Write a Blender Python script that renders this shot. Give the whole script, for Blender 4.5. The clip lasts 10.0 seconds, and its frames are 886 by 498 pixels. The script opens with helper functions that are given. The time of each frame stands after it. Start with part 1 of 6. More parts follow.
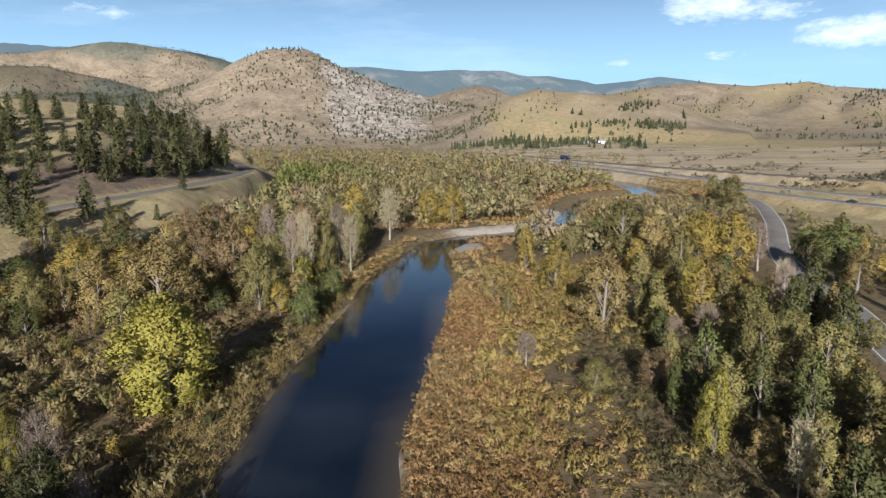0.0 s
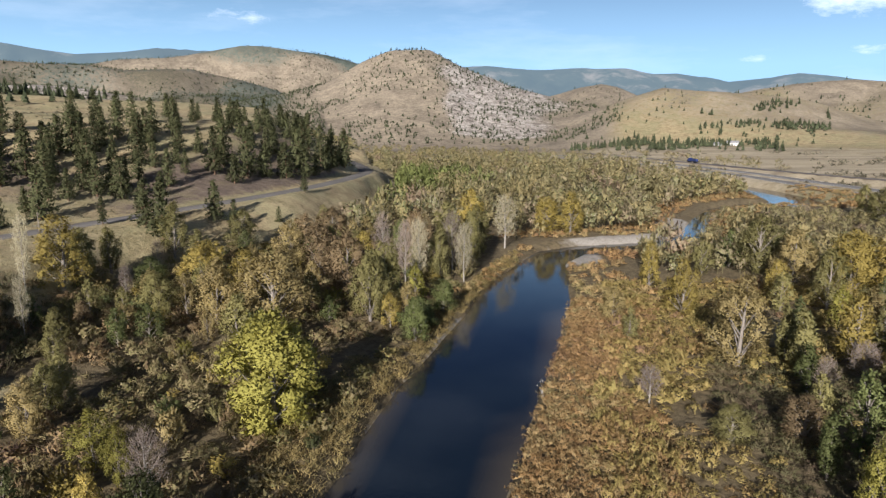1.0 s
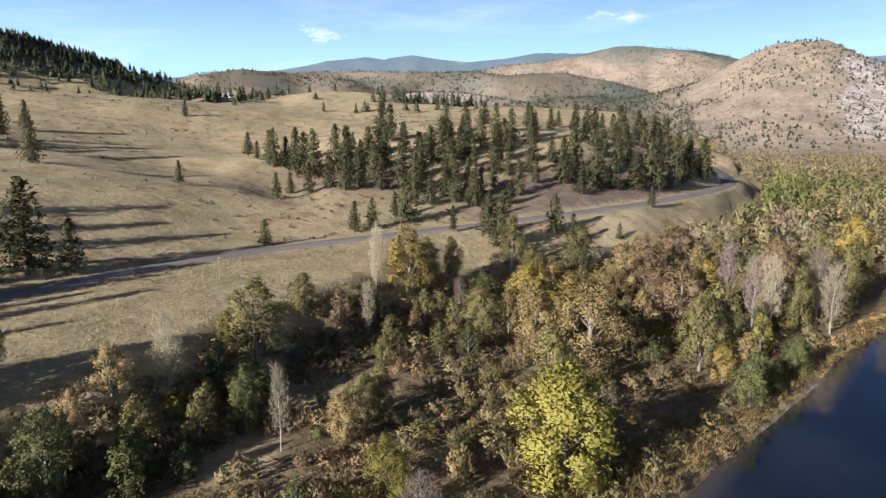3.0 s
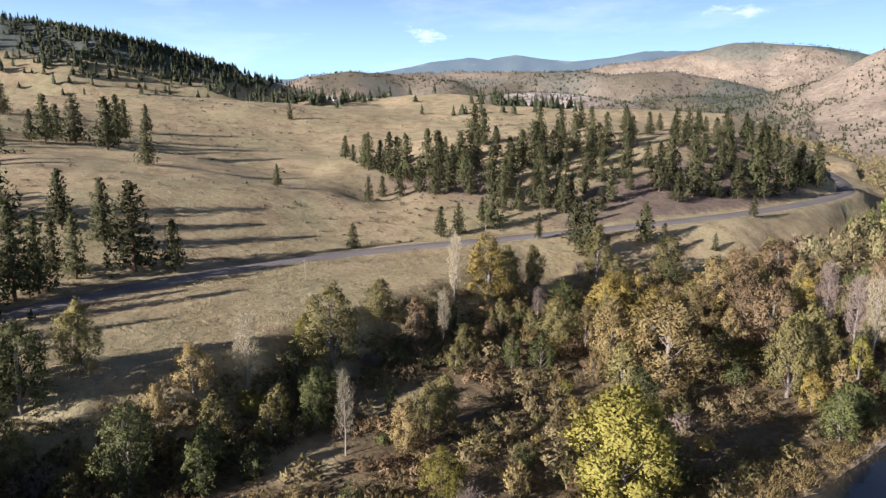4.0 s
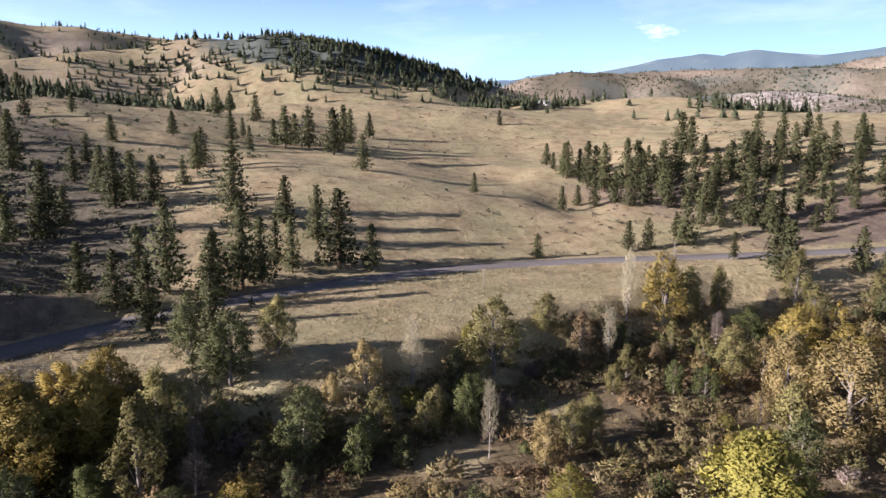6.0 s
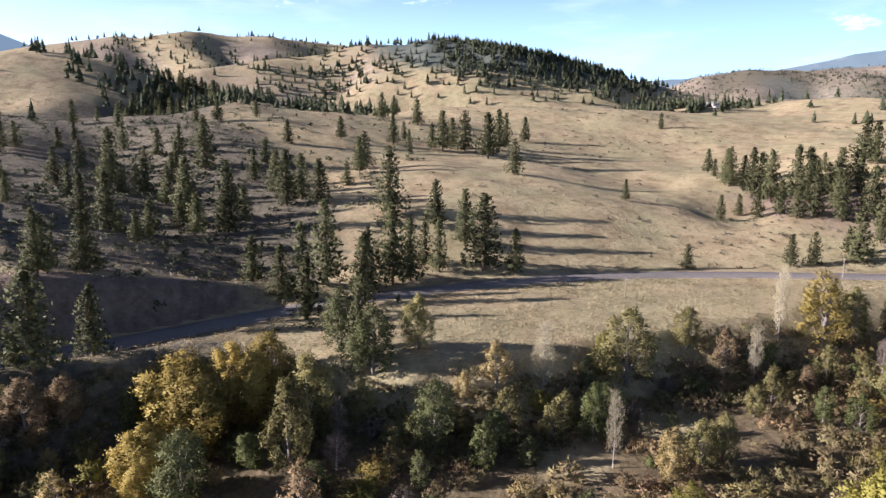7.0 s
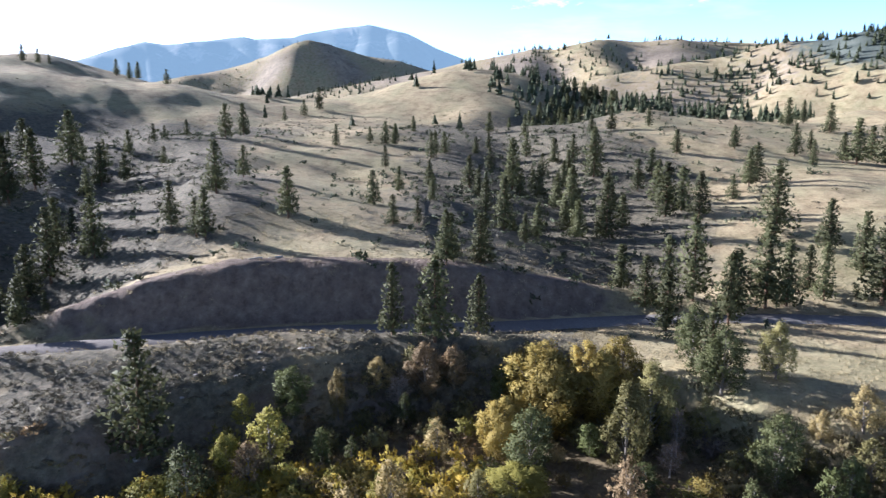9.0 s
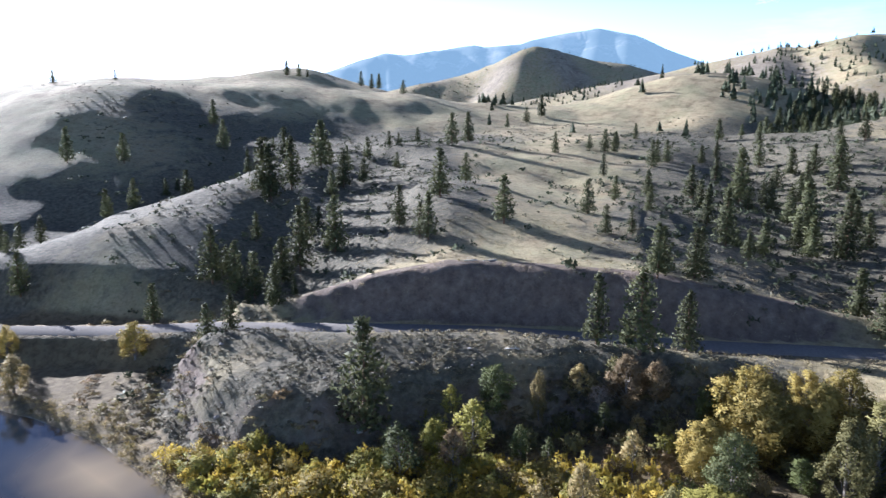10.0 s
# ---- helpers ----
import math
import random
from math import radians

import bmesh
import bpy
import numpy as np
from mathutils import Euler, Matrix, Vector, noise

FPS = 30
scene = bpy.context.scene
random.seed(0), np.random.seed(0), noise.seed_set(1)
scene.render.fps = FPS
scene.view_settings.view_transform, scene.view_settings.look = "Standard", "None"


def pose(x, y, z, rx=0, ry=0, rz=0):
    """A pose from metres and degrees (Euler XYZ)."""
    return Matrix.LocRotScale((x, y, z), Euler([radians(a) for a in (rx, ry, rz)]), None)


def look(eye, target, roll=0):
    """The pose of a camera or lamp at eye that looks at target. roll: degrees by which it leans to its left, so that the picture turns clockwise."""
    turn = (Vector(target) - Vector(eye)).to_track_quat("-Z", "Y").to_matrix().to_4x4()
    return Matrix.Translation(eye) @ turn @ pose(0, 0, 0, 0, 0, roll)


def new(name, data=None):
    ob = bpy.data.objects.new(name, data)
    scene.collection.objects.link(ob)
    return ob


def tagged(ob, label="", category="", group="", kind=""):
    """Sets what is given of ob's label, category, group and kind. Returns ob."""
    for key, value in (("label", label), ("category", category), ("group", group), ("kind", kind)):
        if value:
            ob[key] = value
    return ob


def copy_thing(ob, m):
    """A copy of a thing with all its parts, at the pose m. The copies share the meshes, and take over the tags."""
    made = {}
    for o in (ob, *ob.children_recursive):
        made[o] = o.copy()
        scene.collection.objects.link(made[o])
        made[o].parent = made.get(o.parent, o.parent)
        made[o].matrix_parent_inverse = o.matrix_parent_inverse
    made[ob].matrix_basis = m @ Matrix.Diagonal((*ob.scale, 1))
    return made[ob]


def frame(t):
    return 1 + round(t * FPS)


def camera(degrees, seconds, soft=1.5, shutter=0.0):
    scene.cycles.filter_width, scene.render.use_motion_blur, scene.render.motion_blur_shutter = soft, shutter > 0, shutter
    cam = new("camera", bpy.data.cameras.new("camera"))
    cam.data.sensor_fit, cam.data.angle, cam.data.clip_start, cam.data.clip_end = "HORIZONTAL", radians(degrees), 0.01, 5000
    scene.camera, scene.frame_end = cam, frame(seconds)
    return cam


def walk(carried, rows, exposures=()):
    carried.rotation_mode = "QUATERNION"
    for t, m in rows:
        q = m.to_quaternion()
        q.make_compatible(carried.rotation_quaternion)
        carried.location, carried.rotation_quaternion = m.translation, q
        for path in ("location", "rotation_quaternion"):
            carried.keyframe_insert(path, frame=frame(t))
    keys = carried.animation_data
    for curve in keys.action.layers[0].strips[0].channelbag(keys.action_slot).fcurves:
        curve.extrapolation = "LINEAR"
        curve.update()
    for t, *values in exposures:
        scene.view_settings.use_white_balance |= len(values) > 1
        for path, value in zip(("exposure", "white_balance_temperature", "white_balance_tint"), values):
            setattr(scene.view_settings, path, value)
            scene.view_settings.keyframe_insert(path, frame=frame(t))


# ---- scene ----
cam = camera(65.5, 10.0, 1.35, 0.15)
# seconds, place, heading (left of north), pitch, lean
ROWS = [
    (0.0, -0.0, -0.0, 40.0, 0.0, -9.97, 0.26),
    (0.5, -0.26, 3.34, 40.94, 4.65, -10.01, 0.21),
    (1.0, -0.44, 6.87, 42.06, 9.69, -10.03, 0.1),
    (1.5, -0.75, 10.28, 43.25, 13.55, -10.03, 0.07),
    (2.0, -0.77, 13.41, 44.43, 19.29, -10.06, 0.03),
    (2.5, -0.14, 16.13, 45.53, 30.39, -10.04, 0.15),
    (3.0, 1.02, 18.25, 46.44, 39.17, -10.03, 0.13),
    (3.2, 1.61, 18.97, 46.78, 41.5, -10.03, 0.1),
    (4.3, 5.8, 22.08, 49.11, 49.2, -10.05, 0.01),
    (4.5, 6.71, 22.51, 49.51, 50.28, -10.06, -0.03),
    (5.0, 9.1, 23.5, 50.52, 54.08, -10.07, -0.11),
    (5.5, 11.57, 24.45, 51.6, 59.86, -10.1, -0.1),
    (5.7, 12.58, 24.83, 52.02, 61.9, -10.11, -0.09),
    (6.8, 18.29, 26.93, 54.01, 76.3, -10.11, -0.28),
    (7.0, 19.33, 27.37, 54.33, 78.68, -10.11, -0.26),
    (7.5, 21.87, 28.55, 55.13, 86.18, -10.11, -0.21),
    (8.0, 24.26, 29.83, 55.97, 93.88, -10.13, -0.21),
    (8.5, 26.48, 31.23, 56.78, 102.22, -10.12, -0.16),
    (9.0, 28.67, 32.86, 57.64, 110.72, -9.99, -0.08),
    (9.5, 30.74, 34.64, 58.43, 119.64, -9.82, -0.14),
    (10.0, 32.7, 36.56, 59.26, 128.79, -9.67, -0.2),
]
walk(cam, [(t, pose(x, y, z, 90 + pitch, 0, yaw) @ pose(0, 0, 0, 0, 0, -lean)) for t, x, y, z, yaw, pitch, lean in ROWS],
     [(0.0, 0.66, 5950, 13), (1.5, 0.7, 5850, 15), (2.5, 0.9, 5850, 18), (5.5, 1.1, 5850, 27), (7.5, 1.48, 5650, 26), (10.0, 1.82, 5050, 17)])


SUN_BEARING, SUN_HEIGHT = 175.0, 19.0  # degrees left of north; above the horizon
SUN_WAY = Vector((-math.sin(radians(SUN_BEARING)) * math.cos(radians(SUN_HEIGHT)), math.cos(radians(SUN_BEARING)) * math.cos(radians(SUN_HEIGHT)), math.sin(radians(SUN_HEIGHT))))
sun = new("sun", bpy.data.lights.new("sun", "SUN"))
sun.data.energy, sun.data.angle, sun.data.color = 5.0, radians(0.55), (1.0, 0.9, 0.76)
sun.matrix_world = look(SUN_WAY * 100, (0, 0, 0))

# Sky with a few small fair-weather clouds: bearing, height, width and depth in degrees
CLOUDS = [(-20.8, 8.8, 5.4, 1.7, 1.35), (-25.5, 8.2, 3, 0.9, 1.0), (-30, 6.5, 5.2, 1.5, 1.35), (-21.8, 5.2, 2.6, 0.6, 0.75), (-13.8, 4.9, 1.7, 0.45, 0.7), (25.5, 8.4, 3.4, 0.9, 0.75),
          (48.5, 7.2, 4.2, 1.2, 0.72), (38.5, 9.2, 2.5, 0.5, 0.5), (80, 9.8, 3.4, 1.0, 0.6), (90, 9.4, 3.0, 0.9, 0.55), (103, 9.8, 4.2, 1.3, 0.7), (-42, 8, 6, 1.5, 0.9)]
world = bpy.data.worlds.new("sky")
scene.world = world
world.use_nodes = True
nt = world.node_tree
nt.nodes.clear()


def nd(tree, kind, **values):
    n = tree.nodes.new(kind)
    for key, v in values.items():
        if key in n.inputs.keys():
            n.inputs[key].default_value = v
    return n


sky = nt.nodes.new("ShaderNodeTexSky")
sky.sky_type, sky.sun_disc = "NISHITA", False
sky.sun_elevation, sky.sun_rotation = radians(SUN_HEIGHT), radians(-SUN_BEARING)
sky.altitude, sky.air_density, sky.dust_density, sky.ozone_density = 1100, 0.32, 0.25, 1.3
geo = nt.nodes.new("ShaderNodeTexCoord")


def vmath(tree, op, a, b=None):
    n = tree.nodes.new("ShaderNodeVectorMath")
    n.operation = op
    for k, v in enumerate((a, b)):
        if v is None:
            continue
        if isinstance(v, (tuple, Vector)):
            n.inputs[k].default_value = v
        else:
            tree.links.new(v, n.inputs[k])
    return n


def fmath(tree, op, a, b=None, clamp=False):
    n = tree.nodes.new("ShaderNodeMath")
    n.operation, n.use_clamp = op, clamp
    for k, v in enumerate((a, b)):
        if v is None:
            continue
        if isinstance(v, (int, float)):
            n.inputs[k].default_value = v
        else:
            tree.links.new(v, n.inputs[k])
    return n.outputs[0]


way = geo.outputs["Generated"]
lobes = None
for bearing, height, wide, deep, thick in CLOUDS:
    b, h = radians(bearing), radians(height)
    ahead = Vector((-math.sin(b) * math.cos(h), math.cos(b) * math.cos(h), math.sin(h)))
    side = Vector((math.cos(b), math.sin(b), 0))
    up = side.cross(ahead)
    u = vmath(nt, "DOT_PRODUCT", way, side / math.tan(radians(wide))).outputs["Value"]
    v = vmath(nt, "DOT_PRODUCT", way, up / math.tan(radians(deep))).outputs["Value"]
    f = fmath(nt, "GREATER_THAN", vmath(nt, "DOT_PRODUCT", way, ahead).outputs["Value"], 0.5)
    d = fmath(nt, "SUBTRACT", 1.0, fmath(nt, "ADD", fmath(nt, "MULTIPLY", u, u), fmath(nt, "MULTIPLY", v, v)), True)
    d = fmath(nt, "MULTIPLY", d, fmath(nt, "MULTIPLY", f, thick))
    lobes = d if lobes is None else fmath(nt, "MAXIMUM", lobes, d)
puff = nd(nt, "ShaderNodeTexNoise", Scale=34.0, Detail=8.0, Roughness=0.68)
stretch = vmath(nt, "MULTIPLY", way, (1, 1, 2.6)).outputs[0]
nt.links.new(stretch, puff.inputs["Vector"])
m = fmath(nt, "ADD", fmath(nt, "MULTIPLY", lobes, 0.62), fmath(nt, "SUBTRACT", fmath(nt, "MULTIPLY", puff.outputs[0], 1.5), 1.08))
m = fmath(nt, "MULTIPLY", m, 1.6, True)
veil = nd(nt, "ShaderNodeTexNoise", Scale=3.0, Detail=7.0, Roughness=0.6)
nt.links.new(vmath(nt, "MULTIPLY", way, (1, 1, 5)).outputs[0], veil.inputs["Vector"])
m2 = fmath(nt, "MULTIPLY", fmath(nt, "SUBTRACT", veil.outputs[0], 0.5), 0.9, True)
low = fmath(nt, "SUBTRACT", 1.36, fmath(nt, "MULTIPLY", vmath(nt, "DOT_PRODUCT", way, (0, 0, 1)).outputs["Value"], 4.6), True)
haze = fmath(nt, "MULTIPLY", fmath(nt, "POWER", low, 1.2), 0.85)
m = fmath(nt, "MAXIMUM", fmath(nt, "MULTIPLY", m, 0.85), m2)
bg1, bg2 = nd(nt, "ShaderNodeBackground", Strength=0.048), nd(nt, "ShaderNodeBackground", Color=(0.86, 0.93, 1.0, 1), Strength=0.92)
nt.links.new(sky.outputs[0], bg1.inputs["Color"])
bg3 = nt.nodes.new("ShaderNodeBackground")
glow = fmath(nt, "POWER", fmath(nt, "ADD", fmath(nt, "MULTIPLY", vmath(nt, "DOT_PRODUCT", way, SUN_WAY).outputs["Value"], 0.5), 0.5, True), 5.0)
tone = nt.nodes.new("ShaderNodeMix")
tone.data_type = "RGBA"
tone.inputs[6].default_value, tone.inputs[7].default_value = (0.43, 0.695, 0.88, 1), (1.0, 0.98, 0.94, 1)
nt.links.new(glow, tone.inputs[0])
nt.links.new(tone.outputs[2], bg3.inputs["Color"])
nt.links.new(fmath(nt, "ADD", fmath(nt, "MULTIPLY", glow, 0.55), 0.82), bg3.inputs["Strength"])
hazy = nt.nodes.new("ShaderNodeMixShader")
nt.links.new(haze, hazy.inputs[0])
nt.links.new(bg1.outputs[0], hazy.inputs[1])
nt.links.new(bg3.outputs[0], hazy.inputs[2])
mix, out = nt.nodes.new("ShaderNodeMixShader"), nt.nodes.new("ShaderNodeOutputWorld")
nt.links.new(m, mix.inputs[0])
nt.links.new(hazy.outputs[0], mix.inputs[1])
nt.links.new(bg2.outputs[0], mix.inputs[2])
nt.links.new(mix.outputs[0], out.inputs[0])


# ---- materials ----
def material(name, rough=0.9):
    """A node material: its tree, its principled node."""
    mat = bpy.data.materials.new(name)
    mat.use_nodes = True
    tree = mat.node_tree
    p = tree.nodes["Principled BSDF"]
    p.inputs["Roughness"].default_value = rough
    p.inputs["Specular IOR Level"].default_value = 0.25
    return mat, tree, p


def noise_at(tree, scale, detail=6.0, rough=0.6, vector=None, object_space=False):
    n = nd(tree, "ShaderNodeTexNoise", Scale=scale, Detail=detail, Roughness=rough)
    if vector is None:
        vector = tree.nodes.new("ShaderNodeTexCoord").outputs["Object"] if object_space else tree.nodes.new("ShaderNodeNewGeometry").outputs["Position"]
    tree.links.new(vector, n.inputs["Vector"])
    return n.outputs[0]


def ramp(tree, fac, stops):
    r = tree.nodes.new("ShaderNodeValToRGB")
    tree.links.new(fac, r.inputs[0])
    while len(r.color_ramp.elements) < len(stops):
        r.color_ramp.elements.new(0.5)
    for e, (at, colour) in zip(r.color_ramp.elements, stops):
        e.position = at
        e.color = (*colour, 1)
    return r.outputs[0]


def blend(tree, fac, a, b, how="MIX"):
    n = tree.nodes.new("ShaderNodeMix")
    n.data_type, n.blend_type = "RGBA", how
    for socket, v in ((n.inputs[0], fac), (n.inputs[6], a), (n.inputs[7], b)):
        if isinstance(v, (int, float)):
            socket.default_value = v
        elif isinstance(v, tuple):
            socket.default_value = (*v, 1)
        else:
            tree.links.new(v, socket)
    return n.outputs[2]


def relief(tree, p, fac, strength, distance):
    b = nd(tree, "ShaderNodeBump", Strength=strength, Distance=distance)
    tree.links.new(fac, b.inputs["Height"])
    tree.links.new(b.outputs[0], p.inputs["Normal"])


def cover(tree, name):
    a = tree.nodes.new("ShaderNodeAttribute")
    a.attribute_name = name
    return a.outputs["Fac"]


def make_ground():
    mat, tree, p = material("dry_grassland", 0.95)
    fine, mid, wide = noise_at(tree, 1.1, 8, 0.7), noise_at(tree, 0.12, 8, 0.65), noise_at(tree, 0.035, 6, 0.6)
    grass = ramp(tree, mid, [(0.30, (0.20, 0.152, 0.084)), (0.45, (0.315, 0.25, 0.142)), (0.58, (0.42, 0.342, 0.198)), (0.72, (0.29, 0.248, 0.138))])
    green = ramp(tree, mid, [(0.35, (0.255, 0.225, 0.12)), (0.65, (0.37, 0.33, 0.185))])
    grass = blend(tree, ramp(tree, wide, [(0.42, (0, 0, 0)), (0.62, (1, 1, 1))]), grass, green)
    grass = blend(tree, 0.5, grass, ramp(tree, fine, [(0.3, (0.3, 0.3, 0.3)), (0.7, (0.75, 0.75, 0.75))]), "OVERLAY")
    litter = ramp(tree, noise_at(tree, 0.5, 8, 0.75), [(0.3, (0.075, 0.06, 0.036)), (0.48, (0.15, 0.118, 0.066)), (0.64, (0.28, 0.22, 0.125)), (0.8, (0.17, 0.16, 0.075))])
    soil = ramp(tree, noise_at(tree, 0.35, 8, 0.7), [(0.3, (0.105, 0.08, 0.062)), (0.55, (0.195, 0.15, 0.115)), (0.75, (0.30, 0.24, 0.185))])
    rock = ramp(tree, noise_at(tree, 0.045, 10, 0.72), [(0.34, (0.12, 0.10, 0.085)), (0.46, (0.33, 0.295, 0.255)), (0.6, (0.52, 0.475, 0.425)), (0.72, (0.36, 0.32, 0.275))])
    rock = blend(tree, 0.85, rock, ramp(tree, noise_at(tree, 0.16, 8, 0.75), [(0.34, (0.1, 0.1, 0.1)), (0.62, (0.72, 0.72, 0.72))]), "OVERLAY")
    range_ = ramp(tree, noise_at(tree, 0.02, 9, 0.7), [(0.3, (0.165, 0.138, 0.104)), (0.48, (0.26, 0.218, 0.16)), (0.6, (0.32, 0.27, 0.197)), (0.75, (0.235, 0.203, 0.152))])
    range_ = blend(tree, 0.6, range_, ramp(tree, noise_at(tree, 0.12, 8, 0.75), [(0.34, (0.22, 0.22, 0.22)), (0.62, (0.68, 0.68, 0.68))]), "OVERLAY")
    rows_ = vmath(tree, "MULTIPLY", tree.nodes.new("ShaderNodeNewGeometry").outputs["Position"], (0.2, 1, 1)).outputs[0]
    straw = ramp(tree, noise_at(tree, 0.03, 8, 0.65, rows_), [(0.34, (0.31, 0.26, 0.18)), (0.5, (0.45, 0.38, 0.26)), (0.62, (0.54, 0.46, 0.32)), (0.74, (0.37, 0.32, 0.23))])
    gravel = ramp(tree, noise_at(tree, 2.5, 6, 0.8), [(0.3, (0.25, 0.23, 0.20)), (0.6, (0.48, 0.44, 0.38)), (0.8, (0.60, 0.56, 0.50))])
    wood = ramp(tree, noise_at(tree, 0.03, 9, 0.7), [(0.35, (0.08, 0.098, 0.082)), (0.6, (0.125, 0.145, 0.12)), (0.8, (0.20, 0.19, 0.155))])
    c = grass
    # Dark sage tone, which also stands in for shade on the slopes
    sage_shade = ramp(tree, noise_at(tree, 0.6, 8, 0.75), [(0.32, (0.06, 0.055, 0.038)), (0.5, (0.13, 0.117, 0.08)), (0.68, (0.24, 0.205, 0.14))])
    for name, colour in (("lowland", litter), ("straw", straw), ("range", range_), ("sage", sage_shade), ("soil", soil), ("rock", rock), ("wood", wood), ("gravel", gravel)):
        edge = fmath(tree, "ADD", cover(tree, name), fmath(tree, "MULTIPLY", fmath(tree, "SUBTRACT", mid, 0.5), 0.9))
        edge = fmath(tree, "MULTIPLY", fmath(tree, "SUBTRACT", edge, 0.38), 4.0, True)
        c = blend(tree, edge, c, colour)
    clump = noise_at(tree, 0.5, 5, 0.7)
    speck = fmath(tree, "MULTIPLY", fmath(tree, "MULTIPLY", fmath(tree, "SUBTRACT", clump, 0.53), 9.0, True), 0.42)
    c = blend(tree, speck, c, blend(tree, 1.0, c, (0.42, 0.43, 0.40), "MULTIPLY"))
    tree.links.new(c, p.inputs["Base Color"])
    relief(tree, p, fmath(tree, "ADD", fmath(tree, "MULTIPLY", fine, 0.6), fmath(tree, "ADD", mid, clump)), 0.42, 1.2)
    return mat


def make_ranges():
    """Mountains kilometres off: dark woods and pale clearings under blue haze, which is added as a glow."""
    mat, tree, p = material("distant_ranges", 0.95)
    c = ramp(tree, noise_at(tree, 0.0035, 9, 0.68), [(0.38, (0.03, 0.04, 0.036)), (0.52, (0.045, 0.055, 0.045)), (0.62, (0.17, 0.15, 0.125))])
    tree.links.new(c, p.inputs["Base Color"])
    # Haze put in as an even blue emission over the woods
    haze_glow = nd(tree, "ShaderNodeEmission", Color=(0.086, 0.124, 0.148, 1), Strength=1.0)
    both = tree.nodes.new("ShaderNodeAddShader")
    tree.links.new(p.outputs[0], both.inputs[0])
    tree.links.new(haze_glow.outputs[0], both.inputs[1])
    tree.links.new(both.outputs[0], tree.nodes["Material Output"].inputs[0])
    return mat


def make_water():
    mat, tree, p = material("river_water", 0.04)
    p.inputs["Specular IOR Level"].default_value = 0.5
    p.inputs["IOR"].default_value = 1.42
    c = ramp(tree, noise_at(tree, 0.06, 4), [(0.35, (0.005, 0.010, 0.018)), (0.7, (0.010, 0.017, 0.026))])
    c = blend(tree, cover(tree, "shoal"), c, (0.32, 0.25, 0.15))
    tree.links.new(c, p.inputs["Base Color"])
    pos = tree.nodes.new("ShaderNodeNewGeometry").outputs["Position"]
    n1 = noise_at(tree, 1.6, 4, 0.6, vmath(tree, "MULTIPLY", pos, (1.6, 0.7, 1)).outputs[0])
    n2 = noise_at(tree, 0.22, 3, 0.6)
    relief(tree, p, fmath(tree, "MULTIPLY", n1, n2), 0.07, 0.3)
    return mat


def make_road(name, dark, light, scale=1.5):
    mat, tree, p = material(name, 0.95)
    p.inputs["Specular IOR Level"].default_value = 0.0
    c = ramp(tree, noise_at(tree, scale, 8, 0.75), [(0.3, dark), (0.7, light)])
    c = blend(tree, 0.35, c, ramp(tree, noise_at(tree, 0.08, 6, 0.6), [(0.3, (0.3, 0.3, 0.3)), (0.7, (0.7, 0.7, 0.7))]), "OVERLAY")
    tree.links.new(c, p.inputs["Base Color"])
    relief(tree, p, noise_at(tree, 6.0, 4), 0.3, 0.03)
    return mat


M_GROUND, M_WATER = make_ground(), make_water()
M_GRAVEL_ROAD = make_road("gravel_road", (0.16, 0.15, 0.14), (0.26, 0.245, 0.225))
M_ASPHALT = make_road("worn_asphalt", (0.19, 0.185, 0.18), (0.29, 0.28, 0.265))
M_STRIPE = make_road("road_paint", (0.55, 0.55, 0.52), (0.75, 0.74, 0.70), 3.0)

# The lie of the land: river, terrace, road and hills, as one height function
RIVER = [(150, -400), (90, -270), (30, -180), (2, -140), (-7, -112), (-10, -90), (-10, -60), (-11, 0), (-14, 50), (-16, 80), (-14.5, 110), (-10.5, 145),
         (-8.5, 180), (-6.5, 205), (-5, 222), (0, 238), (9, 245), (25, 253), (40, 263), (50, 282), (62, 330), (78, 372), (105, 395), (128, 400),
         (130, 440), (126, 480), (112, 540), (70, 640), (0, 720), (-90, 780), (-180, 830), (-330, 900)]
RIVER_W = [13, 13, 13, 13, 13, 12.5, 11, 11, 10.5, 10.5, 11.5, 11.5, 11, 9, 6.8, 8, 9.5, 9, 7, 4.5, 3.5, 4, 9, 14, 12, 9, 5, 5, 6, 9, 11, 11]
ROAD = [(20, -240), (-25, -166), (-47, -138), (-60, -111), (-77, -80), (-99, -50), (-111, -20), (-121, -2), (-134, 18), (-144, 42),
        (-152, 72), (-156, 105), (-153, 137), (-143, 165), (-128, 205), (-115, 245), (-107, 287), (-106, 340), (-113, 402), (-140, 480), (-190, 600)]
EDGE = [(-20, -260), (-45, -185), (-68, -145), (-68, -122), (-54, -110), (-42, -101), (-38, -88), (-35, -78), (-35, -66), (-43, -54), (-55, -47), (-67, -39), (-87, -17), (-99, 5), (-97, 25), (-87, 43), (-86, 57), (-92, 78), (-98, 102), (-105, 130),
        (-104, 165), (-92, 205), (-82, 240), (-80, 290), (-85, 340), (-92, 402), (-115, 480), (-165, 600)]

# Draws in the western slope: line, depth, half width
DRAWS = [([(-140, 20), (-175, 8), (-215, -15), (-253, -30), (-304, -55), (-391, -95)], 6.0, 20.0),
         ([(-56, -114), (-84, -117), (-104, -130), (-137, -155), (-193, -193), (-261, -226)], 9.0, 22.0),
         ([(-30, -215), (-88, -250), (-120, -248), (-160, -252), (-227, -283)], 10.0, 26.0),
         ([(-395, -75), (-420, -68), (-505, -66), (-620, -60)], 14.0, 30.0), ([(-180, 165), (-215, 185), (-240, 215)], 4.0, 12.0)]

